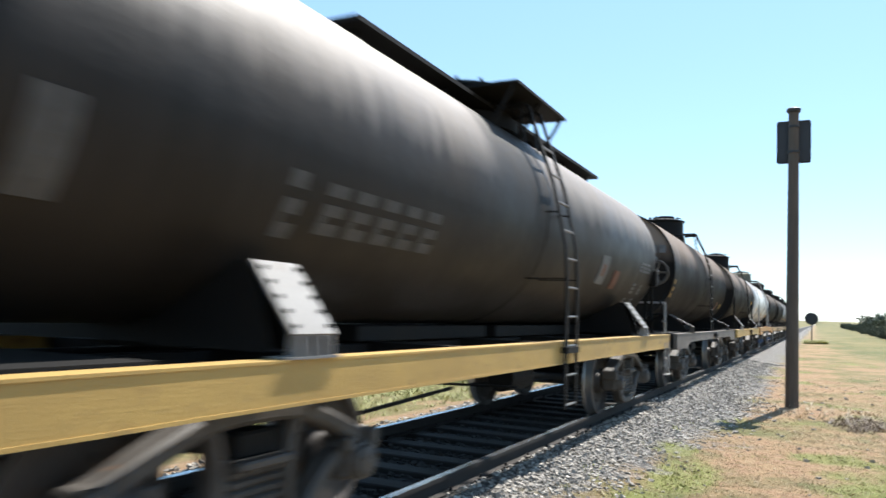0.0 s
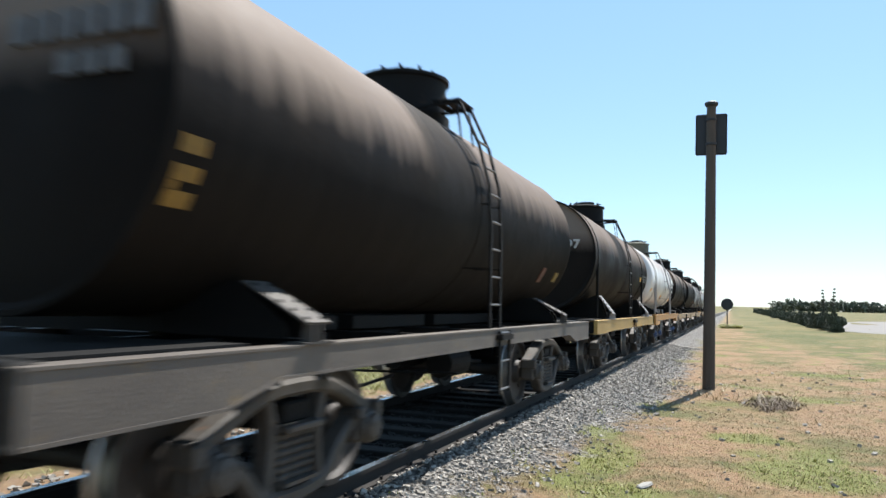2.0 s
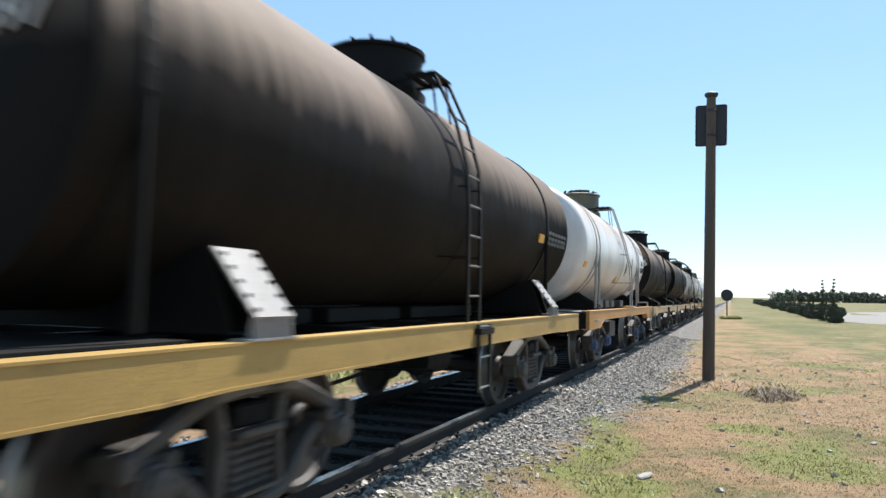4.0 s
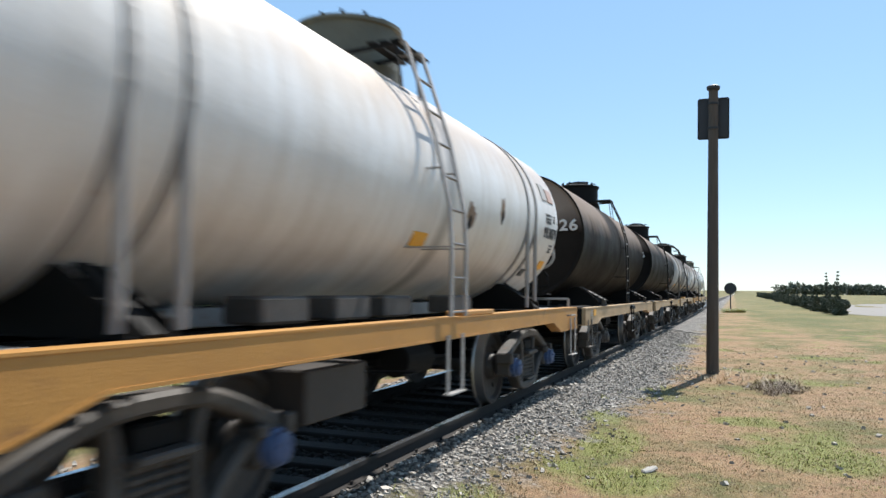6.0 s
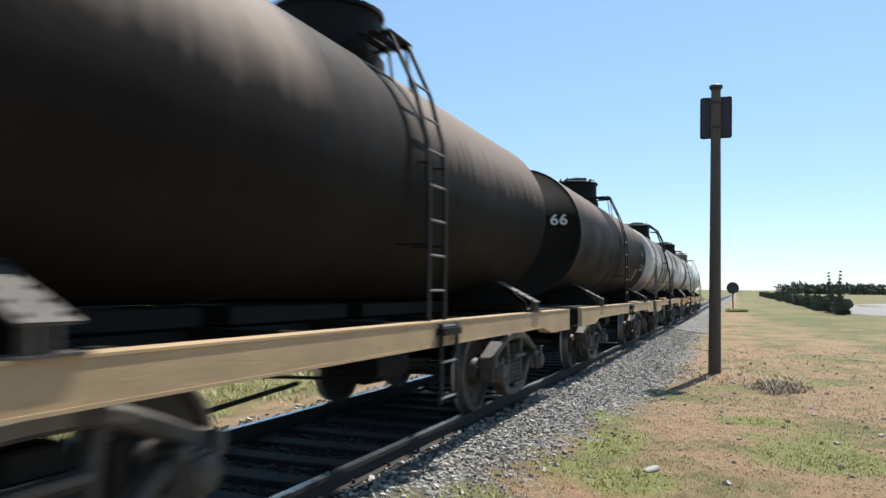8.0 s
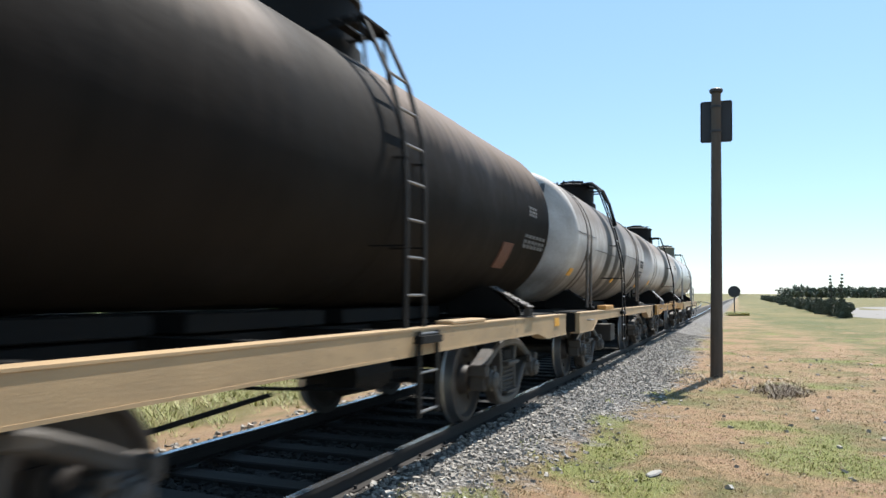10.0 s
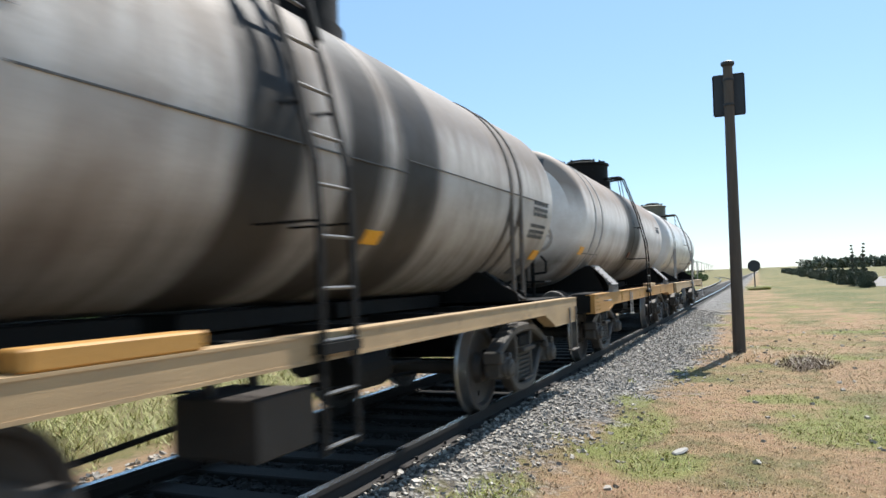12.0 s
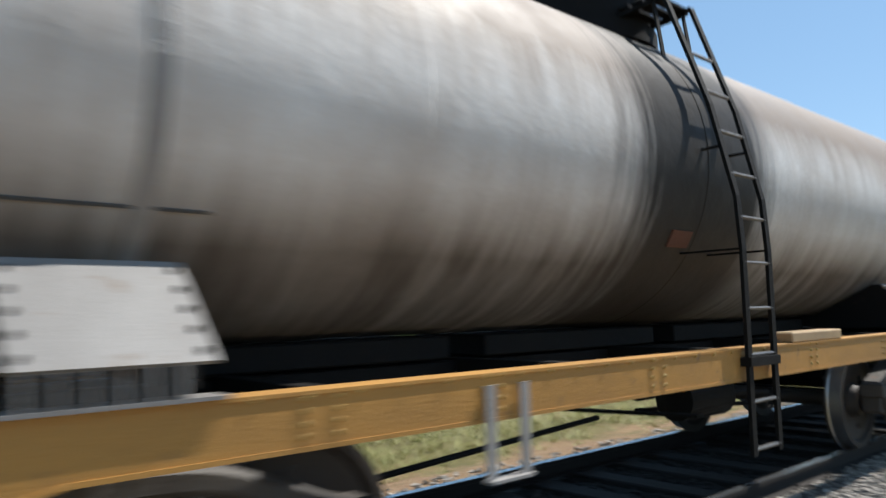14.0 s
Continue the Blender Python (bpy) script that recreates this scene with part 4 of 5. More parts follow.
def underframe(parent, L, deck_m):
    bm = bmesh.new()
    for s in (-1, 1):
        box(bm, s * 0.26 - 0.05, s * 0.26 + 0.05, 0.02, L - 0.02, 0.76, 1.08, 0.008)
    loose("centre_sill", bm, M_BLACK, parent)
    bm = bmesh.new()
    for y in (0.07, L - 0.07):
        box(bm, -1.295, 1.295, y - 0.07, y + 0.07, 0.80, 1.115, 0.012)
    loose("end_beam", bm, M_BLACK, parent)
    bm = bmesh.new()
    n = 7
    for k in range(n):
        y = 1.0 + (L - 2.0) * k / (n - 1)
        box(bm, -1.295, 1.295, y - 0.05, y + 0.05, 0.94, 1.095)
    loose("cross_beam", bm, M_BLACK, parent)
    bm = bmesh.new()
    box(bm, -1.21, 1.21, 0.15, 1.5, 1.100, 1.118)
    box(bm, -1.21, 1.21, L - 1.5, L - 0.15, 1.100, 1.118)
    for a, b in ((2.4, 4.0), (4.3, L / 2 + 0.5), (L / 2 + 0.8, L - 2.4)):
        box(bm, -0.36, 0.36, a, b, 1.098, 1.232, 0.01)
    loose("deck_plate", bm, deck_m, parent)


def brake_gear(parent, L, boxes=()):
    bm = bmesh.new()
    m = L / 2
    lathe(bm, [(m + 0.3, 0.05), (m + 0.32, 0.16), (m + 0.95, 0.17), (m + 0.97, 0.05)], "y", (0.62, 0, 0.68), 16)
    lathe(bm, [(m + 1.55, 0.06), (m + 1.57, 0.19), (m + 2.45, 0.19), (m + 2.47, 0.06)], "y", (-0.55, 0, 0.66), 16)
    rod(bm, (0.62, m + 0.95, 0.68), (0.55, m + 2.0, 0.60), 0.022)
    rod(bm, (0.25, 2.9, 0.42), (0.30, m - 0.2, 0.58), 0.02)
    rod(bm, (0.30, m + 0.3, 0.58), (0.25, L - 2.9, 0.42), 0.02)
    flat_bar(bm, (-0.9, m - 0.35, 0.60), (0.9, m + 0.2, 0.60), 0.10, 0.02, (0, 1, 0))
    loose("brake_gear", bm, M_BLACK, parent)
    for y0, y1, z0, z1 in boxes:
        b2 = bmesh.new()
        box(b2, 0.62, 1.22, y0, y1, z0, z1, 0.012)
        box(b2, 0.80, 0.86, y0 + 0.05, y0 + 0.11, z1, 0.95)
        box(b2, 0.80, 0.86, y1 - 0.11, y1 - 0.05, z1, 0.95)
        part("equipment_box", b2, M_WHEEL, parent, "grey steel box under the frame")


def coupler(parent, y, s):
    bm = bmesh.new()
    box(bm, -0.10, 0.10, min(y, y + s * 0.42), max(y, y + s * 0.42), 0.80, 0.98, 0.02)
    prism(bm, [(-0.16, y + s * 0.40), (0.17, y + s * 0.40), (0.13, y + s * 0.60), (0.02, y + s * 0.52), (-0.10, y + s * 0.66), (-0.18, y + s * 0.58)], "z", 0.75, 1.02)
    path_rod(bm, [(0.35, y, 0.86), (0.36, y + s * 0.2, 0.55), (0.30, y + s * 0.45, 0.50)], 0.025)
    loose("coupler", bm, M_IRON if s < 0 else M_BLACK, parent)


def buffer(parent, x, y, s):
    bm = bmesh.new()
    lathe(bm, [(y, 0.14), (y + s * 0.04, 0.14), (y + s * 0.05, 0.105), (y + s * 0.30, 0.095), (y + s * 0.31, 0.07), (y + s * 0.44, 0.07),
               (y + s * 0.445, 0.20), (y + s * 0.475, 0.21), (y + s * 0.49, 0.12)], "y", (x, 0, 0.98), 24)
    part("buffer", bm, M_IRON, parent, "grey steel buffer with a round head", True).data.set_sharp_from_angle(angle=radians(30))


def saddle(parent, y, wide, kind, paint, top=1.47, steep=0.0, foot=1.138):
    bm, webs = bmesh.new(), bmesh.new()
    box(bm, -0.34, 0.34, y - wide / 2, y + wide / 2, 1.14, 1.262)
    for s in (-1, 1):
        xt = 0.06 + steep + math.sqrt(TR ** 2 - (TZ - top) ** 2)
        pts = [(s * 0.35, 1.13), (s * 1.22, 1.13), (s * 1.20, 1.22), (s * xt, top), (s * (xt - 0.08), top)]
        for zz in (1.41, 1.34):
            pts.append((s * min(xt - 0.1, 0.02 + math.sqrt(TR ** 2 - (TZ - zz) ** 2)), zz))
        pts.append((s * 0.35, 1.27))
        for dy in (-wide / 2 + 0.02, wide / 2 - 0.02):
            prism(webs, pts, "y", y + dy - 0.012, y + dy + 0.012)
        if kind == "gusset":
            flat_bar(webs, (s * (xt + 0.01), y, top), (s * 1.23, y, 1.14), 0.10, 0.03, (0, 1, 0))
    sd = part("saddle", bm, M_BLACK, parent)
    loose("web", webs, M_BLACK, sd)
    if kind == "plate":
        for s in (-1, 1):
            b2 = bmesh.new()
            xt = 0.08 + steep + math.sqrt(TR ** 2 - (TZ - top) ** 2)
            flat_bar(b2, (s * xt, y, top), (s * 1.375, y, 1.225), wide, 0.016, (0, 1, 0))
            part("cover_plate", b2, paint, sd, "sloping plate bolted over the saddle")
            b3 = bmesh.new()
            for k in range(int(wide / 0.09)):
                yy = y - wide / 2 + 0.05 + 0.09 * k
                prism(b3, [(s * 1.30, foot), (s * 1.395, foot), (s * 1.385, 1.22), (s * 1.32, 1.23)], "y", yy - 0.008, yy + 0.008)
            box(b3, s * 1.32 - 0.07, s * 1.32 + 0.07, y - wide / 2 - 0.04, y + wide / 2 + 0.04, foot + 0.001, foot + 0.014)
            loose("rib", b3, paint, sd)
            b4 = bmesh.new()
            for k in range(5):
                u = 0.1 + 0.2 * k
                x, z = s * (xt + (1.375 - xt) * u), top + (1.225 - top) * u
                for yy in (y - wide / 2 + 0.04, y + wide / 2 - 0.04):
                    lathe(b4, [(0.0, 0.016), (0.018, 0.012)], "x", (x + s * 0.006, yy, z + 0.006), 6)
            loose("bolt", b4, M_BLACK, sd)
    return sd


def straps(parent, ys, material, tails=True):
    for y in ys:
        bm = bmesh.new()
        lathe(bm, [(y - 0.04, TR - 0.01), (y - 0.04, TR + 0.016), (y + 0.04, TR + 0.016), (y + 0.04, TR - 0.01)], "y", (0, 0, TZ), 64)
        for s in (-1, 1) if tails else ():
            rod(bm, (s * TR * 0.99, y, TZ - 0.15), (s * 1.15, y, 1.16), 0.028)
        part("strap", bm, material, parent, smooth=False)


def dome(parent, y, r, h, material):
    z = TZ + TR
    bm = bmesh.new()
    lathe(bm, [(z - 0.16, r + 0.05), (z - 0.02, r + 0.045), (z - 0.01, r), (z + h - 0.10, r), (z + h - 0.09, r + 0.035), (z + h - 0.05, r + 0.035),
               (z + h - 0.045, r - 0.03), (z + h - 0.01, r * 0.75), (z + h + 0.01, r * 0.30)], "z", (0, y, 0), 40)
    d = part("dome", bm, material, parent, smooth=True)
    d.data.set_sharp_from_angle(angle=radians(30))
    b2 = bmesh.new()
    lathe(b2, [(z + h - 0.03, r * 0.55), (z + h + 0.05, r * 0.53), (z + h + 0.06, r * 0.4), (z + h + 0.075, 0.05)], "z", (0, y, 0), 24)
    for k in range(10):
        a = 2 * math.pi * k / 10
        rod(b2, (r * 0.72 * math.cos(a), y + r * 0.72 * math.sin(a), z + h - 0.03), (r * 0.72 * math.cos(a), y + r * 0.72 * math.sin(a), z + h + 0.055), 0.022, 6)
    path_rod(b2, [(-0.2, y + 0.1, z + h + 0.06), (-0.1, y + 0.12, z + h + 0.11), (0.2, y + 0.1, z + h + 0.10), (0.25, y + 0.05, z + h + 0.06)], 0.014)
    path_rod(b2, [(r * 0.5, y + r * 0.7, z + h - 0.02), (r * 0.62, y + r * 0.75, z + h + 0.09), (r * 0.8, y + r * 0.6, z + h + 0.06)], 0.014)
    part("lid", b2, M_BLACK, d)
    return d


def ladder(parent, y, dome_y, material, low=0.42, w=0.36, platform=True, close=False):
    """Rails that leave the dome's platform, lean over the shell and run down to a hanging step."""
    top = TZ + TR + 0.02
    if close:
        y += 0.22
        line = [(0.62, top + 0.03), (0.88, top + 0.03), (1.12, 3.12), (1.25, 2.66), (1.28, 2.2), (1.28, 1.08)]
        lower = [(1.40, 1.08), (1.40, low)]
    else:
        line = [(0.72, top + 0.02), (0.94, top + 0.02), (1.24, 2.75), (1.39, 2.10), (1.41, 1.75), (1.41, low)]
        lower = None
    ld = None
    for dy in (-w / 2, w / 2):
        bm = bmesh.new()
        for run_ in (line, lower or ()):
            for (xa, za), (xb, zb) in zip(run_, run_[1:]):
                flat_bar(bm, (xa, y + dy, za), (xb, y + dy, zb), 0.055, 0.024, (0, 1, 0))
        o = part("ladder" if ld is None else "ladder_rail", bm, material, ld or parent)
        ld = ld or o
    b2 = bmesh.new()
    z = low + 0.04
    while z < 3.45:
        run_ = lower if lower and z < 1.08 else line
        for (xa, za), (xb, zb) in zip(run_, run_[1:]):
            if zb <= z <= za and za > zb:
                x = xa + (xb - xa) * (za - z) / (za - zb)
        rod(b2, (x, y - w / 2, z), (x, y + w / 2, z), 0.013, 6)
        z += 0.30
    loose("rung", b2, M_RUNG, ld)
    b3 = bmesh.new()
    for zz, xx in ((1.75, 0.95), (2.45, 1.14)):
        for dy in (-w / 2, w / 2):
            flat_bar(b3, (xx, y + dy, zz), (1.28 if close else 1.41 if zz < 2 else 1.32, y + dy, zz), 0.04, 0.012, (0, 1, 0))
    if low < 1:
        box(b3, 1.27 if close else 1.36, 1.44, y - w / 2 - 0.03, y + w / 2 + 0.03, 0.985, 1.045)
    loose("bracket", b3, material, ld)
    if platform:
        b4 = bmesh.new()
        x1 = 0.86
        for x in (0.62, 0.74, 0.86):
            flat_bar(b4, (x, y - 0.24, top + 0.03), (x, max(y + 0.24, dome_y), top + 0.03), 0.09, 0.02, (1, 0, 0))
        for yy in (y - 0.2, y + 0.2):
            flat_bar(b4, (0.35, yy, top - 0.02), (x1 + 0.03, yy, top + 0.01), 0.04, 0.03, (0, 1, 0))
            flat_bar(b4, (x1, yy, top), (0.92, yy, top - 0.42), 0.04, 0.012, (0, 1, 0))
        loose("platform_bar", b4, M_BLACK, parent)


def stirrup(parent, y, material, w=0.32, low=0.42, top=0.98):
    bm = bmesh.new()
    for dy in (-w / 2, w / 2):
        flat_bar(bm, (1.385, y + dy, top), (1.385, y + dy, low), 0.055, 0.012, (0, 1, 0))
    flat_bar(bm, (1.385, y - w / 2 - 0.02, low), (1.385, y + w / 2 + 0.02, low), 0.07, 0.014, (1, 0, 0))
    part("step", bm, material, parent, "hanging steel step")


def grab(parent, y, z, w, material):
    bm = bmesh.new()
    path_rod(bm, [(1.36, y, z), (1.42, y, z), (1.42, y + w, z), (1.36, y + w, z)], 0.012)
    part("grab_iron", bm, material, parent)


def brake_wheel(parent, y, material, s=1, x=1.08, z=1.93, r=0.21):
    bm = bmesh.new()
    rod(bm, (x - 0.04, y, 1.10), (x - 0.04, y, z + 0.05), 0.03)
    flat_bar(bm, (x - 0.18, y, 1.10), (x - 0.12, y, z - 0.05), 0.06, 0.02, (1, 0, 0))
    box(bm, x - 0.22, x + 0.06, y - 0.14, y + 0.06, z - 0.26, z + 0.02, 0.02)
    box(bm, x - 0.40, x + 0.18, y - 0.20, y + 0.14, 1.32, 1.345)
    path_rod(bm, [(x + 0.05, y + 0.12, 1.70), (x + 0.12, y + 0.12, 1.62), (x + 0.12, y + 0.12, 1.46), (x - 0.1, y + 0.12, 1.44)], 0.018)
    c = Vector((x, y + s * 0.16, z))
    ring = [c + Vector((r * math.cos(t), 0, r * math.sin(t))) for t in (2 * math.pi * i / 20 for i in range(21))]
    b2 = bmesh.new()
    path_rod(b2, ring, 0.026)
    for k in range(5):
        t = 2 * math.pi * k / 5
        rod(b2, c, c + Vector((r * math.cos(t), 0, r * math.sin(t))), 0.018, 6)
    lathe(b2, [(-0.06, 0.06), (0.03, 0.06)], "y", c, 10)
    st = part("brake_stand", bm, M_BLACK, parent)
    part("brake_wheel", b2, material, st, "round hand brake wheel with five spokes")


def end_rail(parent, y, x0, x1, z0, z1, material):
    bm = bmesh.new()
    path_rod(bm, [(x0, y, z0), (x0, y, z1), (x1, y, z1), (x1, y, z0)], 0.022)
    part("end_rail", bm, material, parent)


def wagon(label, start, L, tank_paint_m, sill, ladder_y, dome_dy=0.45, head="flat", dome_m=None, dome_r=0.52, dome_h=0.50, saddle_kind="plate",
          plate_w=0.30, plate_m=None, saddle_y=1.98, saddle_top=1.47, steep=0.0, strap=(), deep=0.30, boxes=(), ends=(0.90, 0.85), ladder_m=None, bogie_y=2.15, mid=0.215, deck_m=None, up=1.088, close=False, cap_m=None, ladder_low=0.42, saddle_back=None):
    w = new("tank_wagon")
    tagged(w, label, "wagon", "tank wagons of the train")
    w.location = (XC, start, 0)
    part("tank", tank_mesh(L, head, tank_paint_m, ends[0], L - ends[1]), None, w)
    underframe(w, L, deck_m or M_BLACK)
    for s in (-1, 1):
        side_sill(w, L, s, sill, deep, mid, up)
    for y in (bogie_y, L - bogie_y):
        bogie(w, y, cap_m)
    for y in (saddle_y, L - (saddle_back or saddle_y)):
        saddle(w, y, plate_w, saddle_kind, plate_m or sill, saddle_top, steep, up + 0.014)
    if strap:
        straps(w, strap, plate_m or M_PALE)
    dome(w, ladder_y + dome_dy, dome_r, dome_h, dome_m or M_BLACK)
    ladder(w, ladder_y, ladder_y + dome_dy, ladder_m or M_BLACK, low=ladder_low, platform=dome_dy < 1, close=close)
    brake_gear(w, L, boxes)
    coupler(w, 0.0, -1)
    coupler(w, L, 1)
    TRAIN.append((w, start))
    return w


TRAIN = []
# each wagon: its first end's place along the track at the start, its length, and what is painted on it
def wagon_a():
    L = 12.82
    # the crown tone is the shell's grey sheen put into the colour
    paint = tank_paint("tank_a", T_DARK, (0.038, 0.032, 0.028), 1, spills=((6.0, 0.75),), rough=0.55, flow=0.5, top=(0.235, 0.205, 0.180), gloss=0.2, dust_lit_z=2.78)
    w = wagon("dark tank wagon with a yellow frame and long top walkway", 0.50, L, paint, M_YELLOW, 6.74, 0.1, head=0.22, dome_r=0.62, dome_h=0.36, saddle_y=2.37, saddle_back=2.12, saddle_top=1.60, steep=0.16, plate_w=0.36, plate_m=M_PLATE, deep=0.24, mid=0.235, bogie_y=2.25, ends=(0.75, 0.32))
    bm = bmesh.new()
    flat_bar(bm, (0.42, 3.8, TZ + TR + 0.03), (0.42, 10.8, TZ + TR + 0.03), 0.30, 0.04, (1, 0, 0))
    for y in (4.0, 5.6, 8.0, 9.4, 10.6):
        flat_bar(bm, (0.42, y, TZ + TR - 0.12), (0.42, y, TZ + TR + 0.02), 0.06, 0.02, (1, 0, 0))
    loose("walkway", bm, M_BLACK, w)
    b2 = bmesh.new()
    flat_bar(b2, (0.30, 5.95, TZ + TR + 0.12), (0.30, 7.55, TZ + TR + 0.12), 1.5, 0.03, (1, 0, 0))
    for y in (6.0, 6.75, 7.5):
        rod(b2, (1.0, y, TZ + TR + 0.11), (0.75, y, TZ + 0.86), 0.02)
    loose("platform", b2, M_BLACK, w)
    mark(w, "faded_panel", 0.90, 1.12, -34, -12, M_FADED, "faded grey panel")
    letters(w, [(2.4, 2.62, -34, -14, 1), (2.75, 4.3, -31, -15, 5)], M_FADED, "faded grey lettering, hard to read")
    mark(w, "label_plate", 8.98, 9.38, -30, -10, M_GREYMARK, "faded white square label")
    mark(w, "label_emblem", 9.10, 9.26, -24, -16, M_REDMARK, "faded dark emblem shape")
    mark(w, "label_plate", 9.8, 10.1, -32, -18, M_REDMARK, "faded red-brown label")
    letters(w, [(11.35, 12.1, -14, -6, 6), (11.2, 11.45, -33, -24, 1), (11.7, 11.9, -33, -24, 1), (11.1, 11.35, -45, -38, 1), (11.6, 11.85, -44, -38, 1)], M_GREYMARK, "faded grey lettering")
    stirrup(w, L - 0.35, M_PALE)
    end_rail(w, L - 0.10, 0.55, 1.30, 1.12, 1.66, M_PALE)
    brake_wheel(w, L - 0.33, M_IRON, 1, 1.15, 2.2)
    return w


def wagon_b():
    L = 11.07
    paint = tank_paint("tank_b", T_DARK, (0.025, 0.0205, 0.0175), 2, spills=((5.05, 0.85),), flow=0.45, top=(0.235, 0.187, 0.153), gloss=0.04, rough=0.6, dust_lit_z=2.75)
    w = wagon("brown-black tank wagon with a dull grey-brown frame", 14.15, L, paint, M_GREYSILL, 5.60, plate_w=0.26, steep=0.12, plate_m=M_IRON, ends=(0.90, 0.70), mid=0.185, close=True)
    letters(w, [(0.96, 1.24, -30, -11, 1)], worn("faded_yellow", (0.30, 0.17, 0.03), (0.1, 0.07, 0.03), 0.7, scale=9), "faded yellow marking")
    bm = bmesh.new()
    for k in range(6):
        box(bm, 0.0 + 0.17 * k, 0.13 + 0.17 * k, 0.905, 0.93, 2.72, 2.88)
    for k in range(3):
        box(bm, 0.35 + 0.17 * k, 0.48 + 0.17 * k, 0.905, 0.93, 2.52, 2.64)
    loose("number_bar", bm, M_GREYMARK, w, "worn white number on the tank's end")
    mark(w, "label_plate", 8.9, 9.1, -36, -24, M_REDMARK)
    mark(w, "label_plate", 9.8, 10.0, -34, -26, worn("dull_yellow", (0.3, 0.2, 0.05), None, 0.7))
    return w


def wagon_c():
    L = 10.64
    paint = tank_paint("tank_c", T_DARK, (0.025, 0.0205, 0.0175), 3, spills=((5.0, 0.75),), flow=0.5, top=(0.235, 0.187, 0.153), gloss=0.04, rough=0.6, dust_lit_z=2.75)
    w = wagon("brown-black tank wagon with a yellow frame and banded ends", 26.15, L, paint, M_YELLOW, 5.35, saddle_top=1.60, steep=0.16, plate_w=0.36, plate_m=M_PALE, deep=0.26, mid=0.24, saddle_back=1.80, ends=(0.90, 0.02), close=True)
    head_number(w, "497", 0.40, 0.91, 2.55, 0.24, M_WHITE, "white stencilled number 497 on the tank's end")
    mark(w, "reflector", 8.75, 9.03, -13, -7, M_REFLECT, "orange reflector")
    letters(w, [(9.30, 10.5, -13, -3, 6)], M_GREYMARK, "faded grey lettering")
    straps(w, (1.2, L - 1.45), M_BLACK)
    return w


def wagon_d():
    L = 11.0
    paint = tank_paint("tank_d", (0.74, 0.735, 0.72), (0.46, 0.41, 0.35), 4, spills=((5.9, 0.12),), stripe=True, rough=0.38, belly=0.25, flow=0.45, spill_dark=0.5, dust_lit_z=2.84, top=(0.50, 0.41, 0.33))
    w = wagon("off-white tank wagon streaked with dirt, on an orange frame", 37.80, L, paint, M_ORANGE, 5.48, head=0.30, dome_m=M_DOMEG, saddle_kind="gusset", plate_m=M_PALE,
              saddle_y=2.0, deep=0.31, ends=(0.80, 0.55), strap=(1.85, 2.25, L - 2.25, L - 1.85), boxes=((2.9 + 0.4, 4.1, 0.52, 0.86),), ladder_m=M_PALE, deck_m=M_PALE, up=1.12, cap_m=M_BLUE, mid=0.165, ladder_low=1.14)
    head_letters(w, 0.02, 0.60, TZ + 0.74, TZ + 0.92, 4, 0.80, 0.30, M_BLACKMARK, "black hand-painted lettering on the tank end, hard to read")
    mark(w, "reflector", 0.82, 1.10, -23, -17, M_REFLECT, "orange reflector")
    mark(w, "reflector", 5.3, 5.6, -33, -26, M_REFLECT, "orange reflector")
    mark(w, "reflector", 9.98, 10.25, -37, -30, M_REFLECT, "orange reflector")
    tank_number(w, "913079", 9.66, -12.5, 0.215, M_BLACKMARK, "black stencilled number 913079")
    letters(w, [(9.74, 10.06, -2.5, 4.5, 3), (10.18, 10.29, -1, 4.5, 1), (10.12, 10.33, -23, -17, 1)], M_BLACKMARK, "black stencilled lettering, hard to read")
    mark(w, "logo_shape", 9.60, 9.87, 14, 26, worn("faded_grey", (0.42, 0.41, 0.40), None, 0.7), "faded grey emblem shape")
    mark(w, "logo_shape", 9.95, 10.27, 14, 24, worn("faded_red", (0.50, 0.36, 0.31), None, 0.7), "faded red emblem shape")
    mark(w, "label_plate", 9.3, 9.5, -44, -38, M_BLACKMARK)
    for y0, y1, a0, a1 in ((6.45, 6.62, -22, -11), (7.55, 7.66, -13, -3)):
        blotch(w, (y0 + y1) / 2, (a0 + a1) / 2 + 3, (y1 - y0) * 0.85, (a1 - a0) * 0.85, M_HALO, "brown rust halo round a burnt patch", 0.003)
        blotch(w, (y0 + y1) / 2, (a0 + a1) / 2, (y1 - y0) * 0.45, (a1 - a0) * 0.5, M_SLEEPER, "burnt dark rust patch", 0.006)
    bm = bmesh.new()
    for y in (3.1, 4.0, 4.8, 6.4):
        box(bm, 0.72, 1.02, y, y + 0.55, 1.14, 1.32, 0.02)
    loose("deck_box", bm, M_IRON, w, "grey steel box on the deck")
    bm = bmesh.new()
    box(bm, 1.19, 1.366, 5.72, 6.66, 1.135, 1.18, 0.008)
    part("sill_box", bm, M_ORANGE, w, "orange step plate on the frame")
    stirrup(w, L - 0.42, M_PALE)
    end_rail(w, L - 0.12, 0.55, 1.25, 1.12, 1.26, M_PALE)
    brake_wheel(w, L - 0.08, M_PALE, 1, 0.76, 1.97)
    grab(w, 0.55, 0.95, 0.30, M_PALE)
    grab(w, L - 0.75, 1.02, 0.34, M_PALE)
    stirrup(w, 5.48, M_PALE, 0.36, 0.47)
    return w


